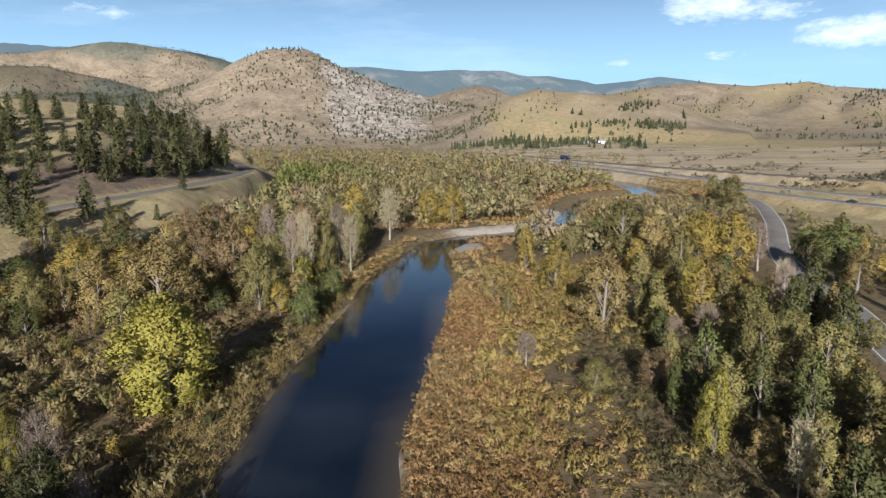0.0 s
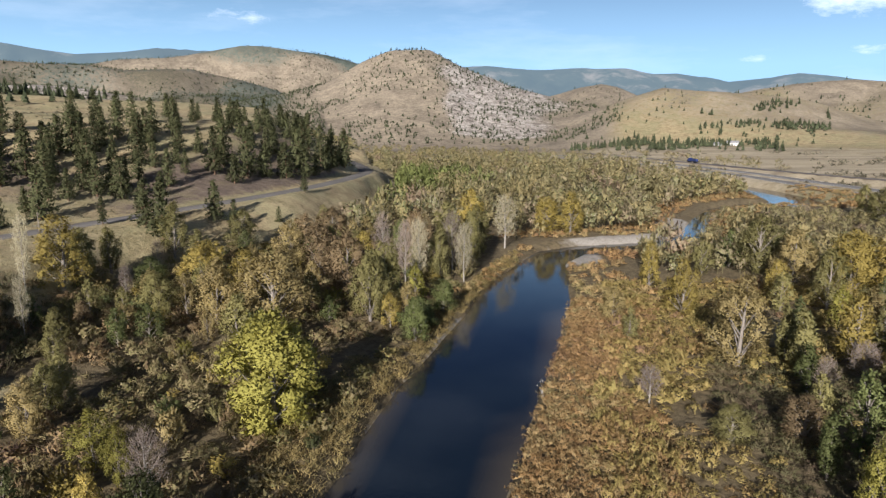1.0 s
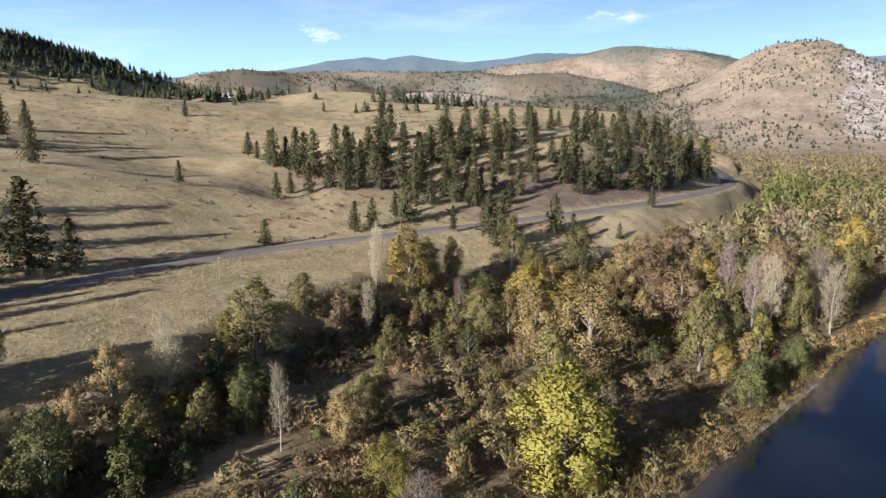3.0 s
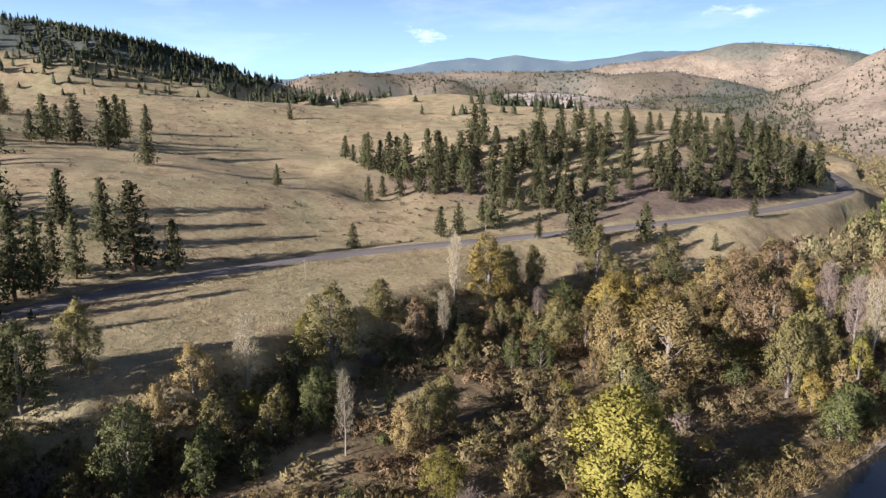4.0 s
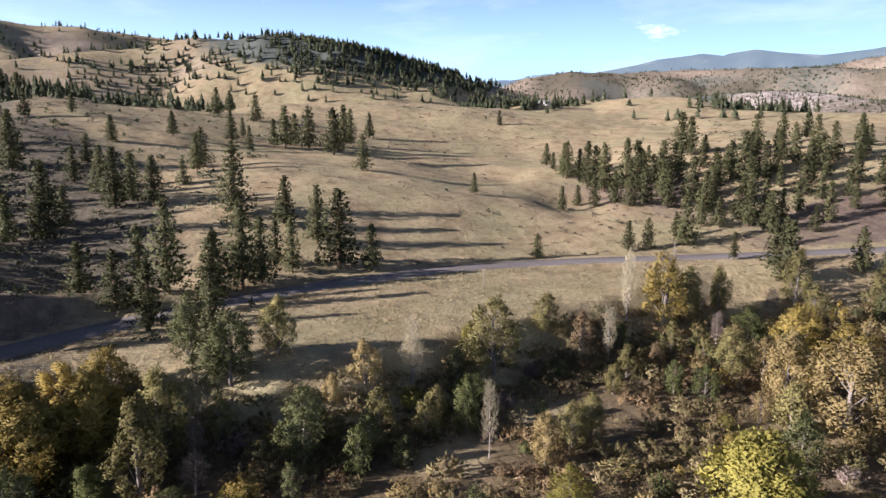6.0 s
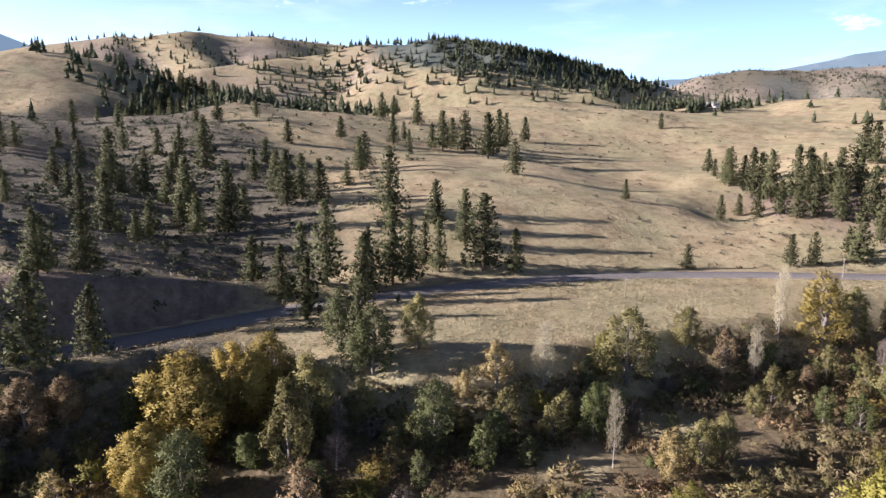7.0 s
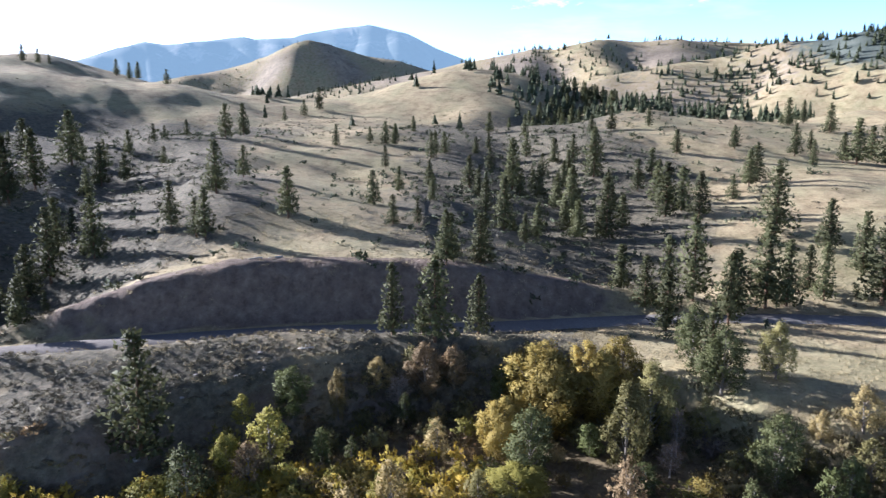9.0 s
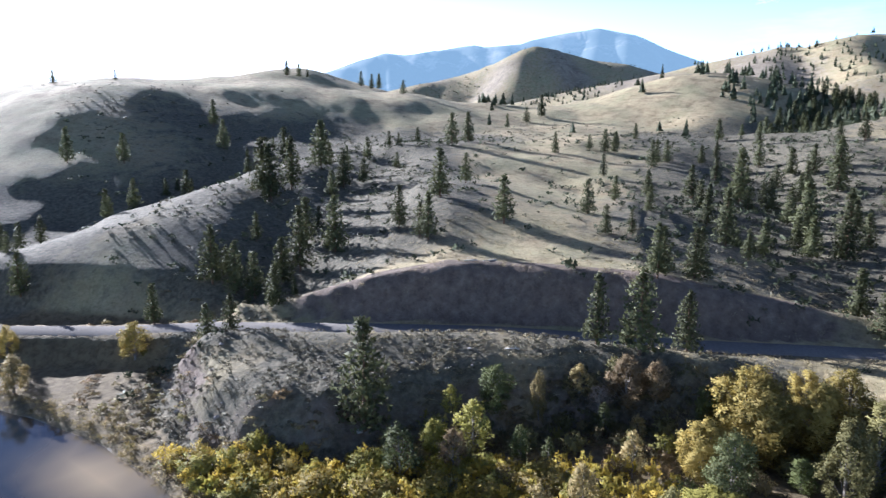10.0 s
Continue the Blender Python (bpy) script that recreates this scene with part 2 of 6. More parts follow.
def along(line, x, y):
    """Distance to a line, how far along it the nearest place lies (0 to 1 for each stretch), and on which side (west: plus)."""
    best = np.full(x.shape, 1e9)
    place, side = np.zeros(x.shape), np.zeros(x.shape)
    for k, ((ax, ay), (bx, by)) in enumerate(zip(line[:-1], line[1:])):
        ux, uy = bx - ax, by - ay
        s = np.clip(((x - ax) * ux + (y - ay) * uy) / (ux * ux + uy * uy), 0, 1)
        d = np.hypot(x - ax - s * ux, y - ay - s * uy)
        near = d < best
        best = np.where(near, d, best)
        place = np.where(near, k + s, place)
        side = np.where(near, np.sign(ux * (y - ay) - uy * (x - ax)), side)
    return best, place, side


def step(a, b, v):
    v = np.clip((v - a) / (b - a), 0, 1)
    return v * v * (3 - 2 * v)


def wavy(x, y, size, seed=0):
    """Smooth uneven relief of about that size, from -1 to 1."""
    a = seed * 1.7
    p, q = x / size * 2.1, y / size * 2.1
    return 0.25 * (np.sin(p + 1.3 * np.sin(0.7 * q + a) + a) + np.sin(q * 1.1 + 1.2 * np.sin(0.8 * p + 2 * a) + 2.1)
                   + np.sin(0.7 * (p + q) + 1.4 * np.sin(0.5 * (p - q) + a)) + np.sin(1.3 * (p - q) + a + np.sin(0.9 * p + 0.4)))


def crest(bearings, slopes, az):
    return np.interp(az, bearings[::-1] if bearings[0] > bearings[-1] else bearings, slopes[::-1] if bearings[0] > bearings[-1] else slopes)

# Rounded swells of the western slope: for each column, heights from south to north
SWELLS = {
    -620: [31.5, 17.4, 10.9, 26.1, 47.6, 34.3, 18.2, 14.7, 15.0, 2.3, 18.1, 31.7],
    -525: [43.4, 18.1, 17.1, 19.5, 25.4, 19.3, 11.8, 12.3, 27.0, 6.3, 8.1, 27.0],
    -430: [50.9, 20.5, 26.8, 16.0, 5.5, 13.9, 19.3, 10.1, 16.4, 18.1, 11.5, 22.6],
    -335: [35.8, 22.2, 26.1, 16.8, 14.3, 10.6, 15.2, 9.9, -2.5, 2.3, 8.7, 17.4],
    -240: [25.7, 22.9, 19.0, -2.3, 14.7, 3.6, 2.1, 5.3, 5.4, 13.6, 7.0, 7.4],
    -145: [27.7, 30.3, 28.6, 5.1, 19.6, -5.7, -1.7, 10.9, -10.0, 6.7, 11.1, 6.6],
}


# Ridges by bearing from the valley (degrees left of north) and the rise of their skyline: distance, foot, bearings, rises
RIDGES = [
    (620, 330, [18, 26, 31, 40, 50, 58, 64], [-0.06, 0.014, 0.02, 0.022, 0.027, 0.034, 0.02]),
    (1700, 1150, [-9, -5, -2.2, 1.1, 4.7, 7.4, 9.6, 11.3, 12.6, 14.4, 16.9, 19.9, 22.4, 25.8, 33, 40], [-0.05, -0.02, 0.024, 0.037, 0.053, 0.07, 0.087, 0.102, 0.104, 0.1, 0.083, 0.055, 0.042, 0.032, 0.01, -0.04]),
    (1500, 1180, [24, 31.5, 35, 38, 40.5, 44, 47.5, 54, 60], [-0.02, 0.026, 0.036, 0.045, 0.047, 0.044, 0.04, 0.041, 0.02]),
    (2100, 1600, [20, 26, 29.6, 34.2, 38.7, 43.1, 46.5, 51.5, 55.3, 58.6, 64], [0.03, 0.06, 0.072, 0.067, 0.074, 0.077, 0.08, 0.074, 0.075, 0.067, 0.03]),
    (2600, 2050, [8, 14, 17.7, 19.4, 20.9, 23.3, 24.8, 26.6, 29.8, 32, 36, 42, 50], [0.03, 0.07, 0.09, 0.097, 0.1, 0.104, 0.105, 0.104, 0.092, 0.086, 0.08, 0.07, 0.04]),
    (3600, 2950, [20, 26.4, 28.3, 31.4, 34.2, 36.9, 39.6, 41.8, 43.9, 45.8, 48.6, 50.2, 53.4, 58.6, 70], [0.06, 0.1, 0.104, 0.1, 0.092, 0.088, 0.093, 0.099, 0.094, 0.099, 0.094, 0.087, 0.077, 0.07, 0.05]),
    (4200, 3000, [-60, -26.3, -20.5, -19.3, -16.8, -14.2, -12.1, -10.3, -8.5, -6.7, -4.9, -0.8, 1.9, 4.2, 6, 8.3, 14, 24], [0.03, 0.042, 0.055, 0.059, 0.065, 0.061, 0.058, 0.065, 0.071, 0.071, 0.078, 0.078, 0.076, 0.078, 0.082, 0.085, 0.08, 0.06]),
    (2200, 1600, [-9, -5.4, -4, -2.6, -0.8, 1, 5], [0.01, 0.04, 0.051, 0.056, 0.053, 0.043, 0.02]),
    (1450, 1120, [-24, -20.2, -17.7, -15.6, -12.5, -9.9, -7.2, -4.5, -2.2, 1.1, 4], [-0.01, 0.012, 0.027, 0.035, 0.039, 0.042, 0.047, 0.033, 0.018, 0.002, -0.03]),
    (2300, 1700, [-180, -120, -70, -45, -32.2, -29.2, -27.4, -25.6, -23.7, -20.1, -16.4, -13.8, -10, -4], [0.03, 0.03, 0.03, 0.036, 0.039, 0.044, 0.052, 0.051, 0.048, 0.054, 0.049, 0.044, 0.03, 0]),
    (1020, 690, [53, 58.7, 61, 63.7, 66.4, 70, 74.7, 77.6, 79.6, 81.2, 84.6, 88, 92, 97, 104], [0.02, 0.05, 0.06, 0.071, 0.084, 0.097, 0.11, 0.12, 0.123, 0.117, 0.118, 0.105, 0.095, 0.08, 0.04]),
    (1650, 900, [80, 85, 89.1, 92.3, 94.5, 97.6, 98.9, 101.5, 103.5, 106, 108.8, 111.1, 116, 122, 130], [0.1, 0.112, 0.118, 0.122, 0.12, 0.124, 0.12, 0.112, 0.114, 0.106, 0.097, 0.088, 0.07, 0.05, 0.02]),
    (4200, 3000, [105, 109.3, 111.4, 113.6, 116.6, 119.5, 122.5, 125.5, 126.8, 130.1, 132.1, 133.6, 137.8, 140.7, 150, 180], [0.07, 0.1, 0.114, 0.131, 0.142, 0.135, 0.125, 0.121, 0.126, 0.116, 0.112, 0.115, 0.087, 0.072, 0.05, 0.03]),
    (2350, 1750, [109, 113.7, 116.8, 119, 121.5, 122.5, 124.7, 127.7, 130.7, 136], [0.07, 0.095, 0.102, 0.113, 0.121, 0.118, 0.099, 0.083, 0.071, 0.05]),
    (760, 380, [124, 132.7, 136.3, 139, 141.6, 144.2, 145.9, 150, 153.9, 157.5, 161, 170, 180], [0.03, 0.056, 0.063, 0.074, 0.075, 0.079, 0.075, 0.065, 0.06, 0.056, 0.047, 0.04, 0.03]),
    (900, 420, [-180, -150, -120, -90], [0.03, 0.02, 0.0, -0.04]),
]


def river_gap(x, y):
    """How far outside the water's edge a place lies (inside: minus)."""
    d, at, _ = along(RIVER, x, y)
    return d - np.interp(at, np.arange(len(RIVER)), RIVER_W) - 0.8 * wavy(x, y, 9, 3)


def land(x, y):
    """Height of the ground, without the roads."""
    gap = river_gap(x, y)
    d, at, side = along(EDGE, x, y)
    s = d * side
    z = 1.5 + 2.2 * step(10, 80, gap + 10) * step(-90, -10, s) + 0.006 * np.clip(y - 250, 0, 1200) + 0.35 * wavy(x, y, 16, 1) + 0.5 * wavy(x, y, 50, 2)
    z = z + (9.8 + 4.5 * step(150, 270, y)) * step(-4, 9 + 17 * step(125, 175, y), s + (1 + 2 * step(125, 175, y)) * wavy(x, y, 24, 4) + 1.2 * wavy(x, y, 7, 2) * (y < 130))
    z = z + (2.0 * wavy(x, y, 11, 5) + 1.3 * wavy(x, y, 5, 2)) * np.exp(-((s - 1) / 9) ** 2) * (1 - step(-30, 0, y)) * step(-150, -120, y)
    d, at, side = along(ROAD, x, y)
    w = d * side
    cut = np.interp(at, [2.5, 3.6, 4.6, 6, 7.5, 9], [0, 0.5, 1, 1, 0.55, 0])
    z = z + 12.5 * cut * step(5, 13.5, w + 1.6 * wavy(x, y, 14, 5) + 0.9 * wavy(x, y, 5, 2)) * (1 - step(60, 160, w))
    z = z + 2.6 * np.interp(at, [2, 3.4, 6, 7.5], [0, 1, 1, 0]) * np.exp(-((w + 14) / 7) ** 2)
    swell = np.zeros(x.shape)
    for cx, column in SWELLS.items():
        for k, v in enumerate(column):
            swell = swell + v * np.exp(-((x - cx) ** 2 + (y + 560 - 95 * k) ** 2) / 1e4)
    z = z + swell * step(4, 60, w) + step(20, 120, w) * (3.4 * wavy(x, y, 64, 6) + 1.5 * wavy(x, y, 24, 7) + 0.35 * wavy(x, y, 9, 3))
    for line, deep, half in DRAWS:
        d, at, _ = along(line, x, y)
        d = d + 4 * wavy(x, y, 30, 8)
        z = z - deep * np.exp(-(d / half) ** 2) * step(0, 0.7, at) * (1 - step(len(line) - 2, len(line) - 1, at)) * step(6, 24, w)
    r, az = np.hypot(x - 12, y - 22), np.degrees(np.arctan2(12 - x, y - 22))
    z = z + 0.02 * np.clip(r - 720, 0, 1100) * (1 - step(-5, 1, az)) * step(-100, -60, az)
    base = np.minimum(z, 28)
    for far, foot, bearings, rises in RIDGES:
        top = 50 + far * crest(bearings, rises, az)
        top = np.where((az < min(bearings)) | (az > max(bearings)), 0, top)
        calm = 0.3 if far == 1700 else 1.0
        wob = 1 + calm * (0.045 * wavy(x, y, far * 0.16, far % 7) + 0.02 * wavy(x, y, far * 0.06, far % 5))
        rise = np.clip((r * wob - foot) / (far - foot), 0, 1)
        rise = rise ** 1.25 * (1.0 - 0.12 * (1 - rise) * (1 + wavy(x, y, far * 0.07, far % 11)))
        back = 1 - 0.6 * step(1, 1.6, r / far)
        spur = np.abs(np.sin(np.radians(az) * far / 55 + 1.6 * wavy(x, y, far * 0.12, far % 3)))
        rise = rise + rise * (1 - rise) * (0.34 * spur - 0.2) * (0.3 if far in (1020, 1700) else 1)
        h = base + (top - base) * rise * back
        z = np.maximum(z, np.where(r > foot * 0.8, h, -50))
    z = z + (5.0 * np.abs(wavy(x, y, 120, 3)) + 2.4 * wavy(x, y, 48, 5)) * step(1220, 1330, r) * (1 - step(1700, 1850, r)) * step(-6, 0, az) * (1 - step(22, 30, az))
    z = np.where(gap < 6, np.minimum(z, 1.6 + (z - 1.6) * step(1, 6, gap)), z)
    bank = step(-3.4, 3.2, gap)
    return z * bank + (1 - bank) * -1.6


ROAD_Z = [8, 8, 8.5, 11.5, 13, 13, 13, 13, 13, 13.3, 13.5, 13.5, 13.5, 14, 15, 16, 16.5, 16.5, 16, 15, 14]
FRONTAGE = [(60, -60), (64, 40), (70, 95), (77, 117), (84, 138), (88, 160), (94, 187), (106, 215), (126, 258), (146, 310), (158, 350), (164, 400), (160, 450)]
HIGHWAY = [(330, 60), (262, 170), (216, 252), (188, 305), (175, 345), (163, 400), (150, 480), (136, 560), (104, 655), (60, 760), (0, 860), (-60, 930)]
HIGHWAY_FAR = [(360, 80), (290, 190), (242, 272), (210, 330), (192, 385), (178, 440), (164, 510), (150, 585), (122, 680), (76, 790), (14, 895), (-50, 965)]
RAIL = [(520, 150), (400, 270), (300, 372), (240, 450), (196, 530), (160, 620), (118, 740), (70, 880), (20, 980)]
BEDS = [(ROAD, ROAD_Z, 4.6), (FRONTAGE, [3.2] * 13, 4.2), (HIGHWAY, [5.5] * 12, 6.5), (HIGHWAY_FAR, [5.8] * 12, 6.5), (RAIL, [7] * 9, 3.0)]


def ground_z(x, y):
    """Height of the ground with the beds of the roads cut and banked into it."""
    x, y = np.asarray(x, float), np.asarray(y, float)
    z = land(x, y)
    for line, heights, half in BEDS:
        d, at, _ = along(line, x, y)
        bed = np.interp(at, np.arange(len(line)), heights)
        z = bed + (z - bed) * step(half + 0.8, half + 6.5, d)
    return z


def thing_mesh(name, verts, faces, mats, smooth=False):
    me = bpy.data.meshes.new(name)
    me.from_pydata(np.asarray(verts).tolist() if not isinstance(verts, list) else verts, [], faces)
    for m_ in mats:
        me.materials.append(m_)
    if smooth:
        me.polygons.foreach_set("use_smooth", [True] * len(me.polygons))
    return me


def sheet(name, xs, ys, z, mats, closed=False):
    """One grid of quads over the places xs, ys; closed: the last row meets the first."""
    ny, nx = xs.shape
    co = np.stack([xs, ys, z], -1)
    me = bpy.data.meshes.new(name)
    i = np.arange(nx * ny).reshape(ny, nx)
    i = np.vstack([i, i[:1]]) if closed else i
    quads = np.stack([i[:-1, :-1], i[:-1, 1:], i[1:, 1:], i[1:, :-1]], -1).reshape(-1, 4)
    me.vertices.add(nx * ny)
    me.vertices.foreach_set("co", co.ravel())
    me.loops.add(quads.size)
    me.loops.foreach_set("vertex_index", quads.ravel().astype(np.int32))
    me.polygons.add(len(quads))
    me.polygons.foreach_set("loop_start", np.arange(0, quads.size, 4, dtype=np.int32))
    me.polygons.foreach_set("use_smooth", np.ones(len(quads), bool))
    me.update(calc_edges=True)
    for m_ in mats:
        me.materials.append(m_)
    return new(name, me)


def weight(me, name, values):
    a = me.attributes.new(name, "FLOAT", "POINT")
    a.data.foreach_set("value", np.clip(values, 0, 1).ravel().astype(np.float32))


# One sheet of ground from the river bottom to the far ranges, in rings that widen outwards
bearings_ = np.radians(np.r_[np.arange(-180, -40, 2.5), np.arange(-40, 170, 0.42), np.arange(170, 180, 2.5)])
rings = np.r_[2, 12, 22, np.geomspace(30, 4900, 285)]
RR, AA = np.meshgrid(rings, bearings_)
XX, YY = 12 - RR * np.sin(AA), 22 + RR * np.cos(AA)
ZZ = ground_z(XX, YY)
FAR = int(np.searchsorted(rings, 2900))
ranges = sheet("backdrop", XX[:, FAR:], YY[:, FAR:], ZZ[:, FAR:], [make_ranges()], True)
tagged(ranges, "wooded mountain ranges in the far distance, hazed by an added blue glow", "mountains", kind="structure")
XX, YY, ZZ = XX[:, :FAR + 1], YY[:, :FAR + 1], ZZ[:, :FAR + 1]
ground = sheet("ground", XX, YY, ZZ, [M_GROUND], True)
tagged(ground, "dry autumn valley with tan grass hills and brushy river bottom", "ground", kind="structure")


def covers(x, y, z):
    """What covers the ground: shares of river-bottom litter, bare soil, rock, dark wood, gravel, and sage that also
    darkens as shade.
    """
    gap = river_gap(x, y)
    d, at, side = along(EDGE, x, y)
    s = d * side
    rd, rat, rside = along(ROAD, x, y)
    w = rd * rside
    r, az = np.hypot(x - 12, y - 22), np.degrees(np.arctan2(12 - x, y - 22))
    low = (1 - step(-14 + 10 * (y < -40), 6 - 4 * (y < -40), s)) * step(-170, -110, -x + 0.0 * y) * (1 - step(420, 640, y)) * step(-400, -250, y)
    low = np.maximum(low, (1 - step(55, 95, np.abs(x - 20 - 0.05 * y))) * step(250, 330, y) * (1 - step(560, 700, y)))
    for cx, cy, size in ((-75, 67, 9), (-84, 88, 9), (-59, 128, 9), (-60, 48, 9), (42, 150, 13)):
        low = low * (1 - 0.85 * np.exp(-((x - cx) ** 2 + (y - cy) ** 2) / size ** 2))
    cut = np.interp(rat, [2.5, 3.6, 4.6, 6, 7.5, 9], [0, 0.6, 1, 1, 0.8, 0]) * step(4, 7, w) * (1 - step(15, 21, w))
    mound = np.interp(rat, [13, 14, 15, 16, 17.5, 18], [0, 0.5, 0.66, 0.66, 0.55, 0]) * step(4, 9, w) * (1 - step(30, 85, w))
    mound = np.maximum(mound, 0.66 * np.exp(-((x + 205) / 60) ** 2 - ((y - 215) / 40) ** 2))
    bluff = (0.5 + 0.3 * wavy(x, y, 9, 4)) * step(-6, 0, s) * (1 - step(4, 8, s)) * (1 - 0.5 * step(-40, -10, y)) * step(-140, -110, y) * (1 - step(130, 170, y))
    soil = np.maximum(np.maximum(cut, mound), bluff)
    rock = (1.1 * np.exp(-((az - 5.8) / 4.6) ** 2) + 0.3 * wavy(x, y, 90, 4) - 0.25 * step(8, 13, az)) * step(1180, 1300, r) * (1 - step(1780, 1880, r))
    rock = np.maximum(rock, (0.5 + 0.35 * wavy(x, y, 110, 3)) * step(26, 32, az) * (1 - step(46, 52, az)) * step(1200, 1260, r) * (1 - step(1500, 1580, r)))
    range_ = 0.85 * step(850, 1150, r) * step(-8, 0, az) * (1 - step(60, 68, az))
    range_ = np.maximum(range_, (0.58 + 0.3 * wavy(x, y, 210, 4)) * step(1050, 1350, r) * (1 - step(-4, 4, az)))
    range_ = np.maximum(range_, (0.45 + 0.35 * wavy(x, y, 120, 5)) * step(620, 800, r) * step(76, 84, az))
    wood = 0.6 * step(1650, 2050, r) * step(12, 20, az) * (1 - step(50, 56, az)) * step(-0.05, 0.2, wavy(x, y, 420, 3))
    wood = np.maximum(wood, (0.42 + 0.4 * wavy(x, y, 150, 6)) * step(1200, 1350, r) * (1 - step(2050, 2200, r)) * step(19, 25, az) * (1 - step(52, 58, az)))
    wood = wood + 0.7 * step(2300, 2600, r) * step(-20, 4, az) * (1 - step(62, 70, az)) * step(-0.1, 0.15, wavy(x, y, 500, 5)) + 0.5 * step(2900, 3100, r) * step(100, 106, az)
    wood = np.maximum(wood, 0.8 * step(700, 800, r) * step(58, 62, az) * (1 - step(80, 90, az)) * step(0.045, 0.11, (z - 40) / r + 0.05 * wavy(x, y, 160, 2)))
    wood = np.maximum(wood, 0.7 * step(2600, 2900, r) * (1 - step(0, 12, np.abs(az + 8) - 26)))
    bar = (1 - step(0.2, 1.0, gap)) * 0.42 + 0.45 * (1 - step(0.5, 3.5, gap)) * np.exp(-((x + 24) / 8) ** 2 - ((y - 143) / 14) ** 2)
    bar = np.maximum(bar, np.exp(-(((x - 6) / 7) ** 2 + ((y - 223) / 9) ** 2)) * 1.5)
    bar = np.maximum(bar, np.exp(-(((x - 24) / 24) ** 2 + ((y - 268 - 0.55 * (x - 24)) / 5) ** 2)) * 1.5)
    bar = np.maximum(bar, np.exp(-(((x - 48) / 8) ** 2 + ((y - 305) / 22) ** 2)) * 1.2)
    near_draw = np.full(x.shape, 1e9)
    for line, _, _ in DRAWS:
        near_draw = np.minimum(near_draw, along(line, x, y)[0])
    # Sagebrush; near the draws and on the bench its darkness also replaces shade
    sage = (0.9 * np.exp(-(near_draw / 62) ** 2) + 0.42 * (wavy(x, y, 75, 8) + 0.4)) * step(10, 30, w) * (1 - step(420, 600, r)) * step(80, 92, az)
    sage = np.maximum(sage, (0.72 + 0.3 * wavy(x, y, 20, 3)) * step(-9, -3, s) * (1 - step(0, 45, y)) * (1 - step(-4, 4, w)))
    sage = np.maximum(sage, 0.75 * np.exp(-((x + 250) / 115) ** 2 - ((y + 45) / 62) ** 2) + 0.4 * np.exp(-((x + 90) / 50) ** 2 - ((y + 235) / 60) ** 2))
    sage = np.maximum(sage, 0.72 * np.exp(-((x + 165) / 48) ** 2 - ((y + 32) / 42) ** 2) * step(10, 18, w))
    sage = np.maximum(sage, 0.42 * (wavy(x, y, 120, 6) + 0.35) * step(500, 700, r) * (az < 2))
    sage = np.maximum(sage, (0.5 + 0.35 * wavy(x, y, 130, 6)) * step(1150, 1300, r) * (1 - step(2300, 2500, r)) * step(17, 24, az) * (1 - step(56, 62, az)))
    sage = np.maximum(sage, 0.5 * (wavy(x, y, 90, 4) + 0.25) * step(450, 600, r) * (az > 78) * (r < 1900))
    straw = (0.75 + 0.3 * wavy(x, 2.5 * y, 160, 3)) * step(380, 520, r) * (1 - step(950, 1200, r)) * (1 - step(-4, 3, az)) * step(-95, -70, az)
    return {"lowland": low, "straw": straw, "range": range_, "sage": sage, "soil": soil, "rock": rock, "wood": wood, "gravel": bar}


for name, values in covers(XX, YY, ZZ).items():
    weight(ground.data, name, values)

# The river's surface lies level; the banks rise out of it
wx, wy = np.linspace(-420, 200, 110), np.linspace(-430, 960, 210)
WX, WY = np.meshgrid(wx, wy)
wz = 0.0 + 0.0045 * np.clip(WY - 260, 0, 900)
river = sheet("water", WX, WY, wz, [M_WATER])
tagged(river, "calm dark blue river between gravel banks and willow thickets", "river", kind="structure")
weight(river.data, "shoal", 0.95 * np.exp(-(((WX + 16) / 6.5) ** 2 + ((WY + 80) / 14) ** 2)) + 0.25 * (1 - step(0, 1.5, -river_gap(WX, WY))))


def ribbon(name, line, heights, half, mat, lift=0.05, at=0.0, every=3.0, crown=0.12):
    """A road's surface along a line; at: how far its middle lies left of the line."""
    pts = np.array(line, float)
    seg = np.hypot(*np.diff(pts, axis=0).T)
    run = np.r_[0, np.cumsum(seg)]
    n = int(run[-1] / every)
    t = np.linspace(0, run[-1], n)
    px, py, pz = np.interp(t, run, pts[:, 0]), np.interp(t, run, pts[:, 1]), np.interp(t, run, heights)
    k = np.ones(9) / 9
    for _ in range(2):
        px[6:-6], py[6:-6] = np.convolve(px, k, "same")[6:-6], np.convolve(py, k, "same")[6:-6]
    dx, dy = np.gradient(px), np.gradient(py)
    ln = np.hypot(dx, dy)
    nx, ny = -dy / ln, dx / ln
    verts, faces = [], []
    cols = [-half - 0.5, -half, 0, half, half + 0.5]
    for i in range(n):
        for j, c in enumerate(cols):
            z = pz[i] + lift + (crown if j == 2 else 0.0 if j in (1, 3) else -0.35)
            verts.append((px[i] + nx[i] * (c + at), py[i] + ny[i] * (c + at), z))
    m_ = len(cols)
    for i in range(n - 1):
        for j in range(m_ - 1):
            a = i * m_ + j
            faces.append((a, a + 1, a + m_ + 1, a + m_))
    return new(name, thing_mesh(name, verts, faces, [mat], True))


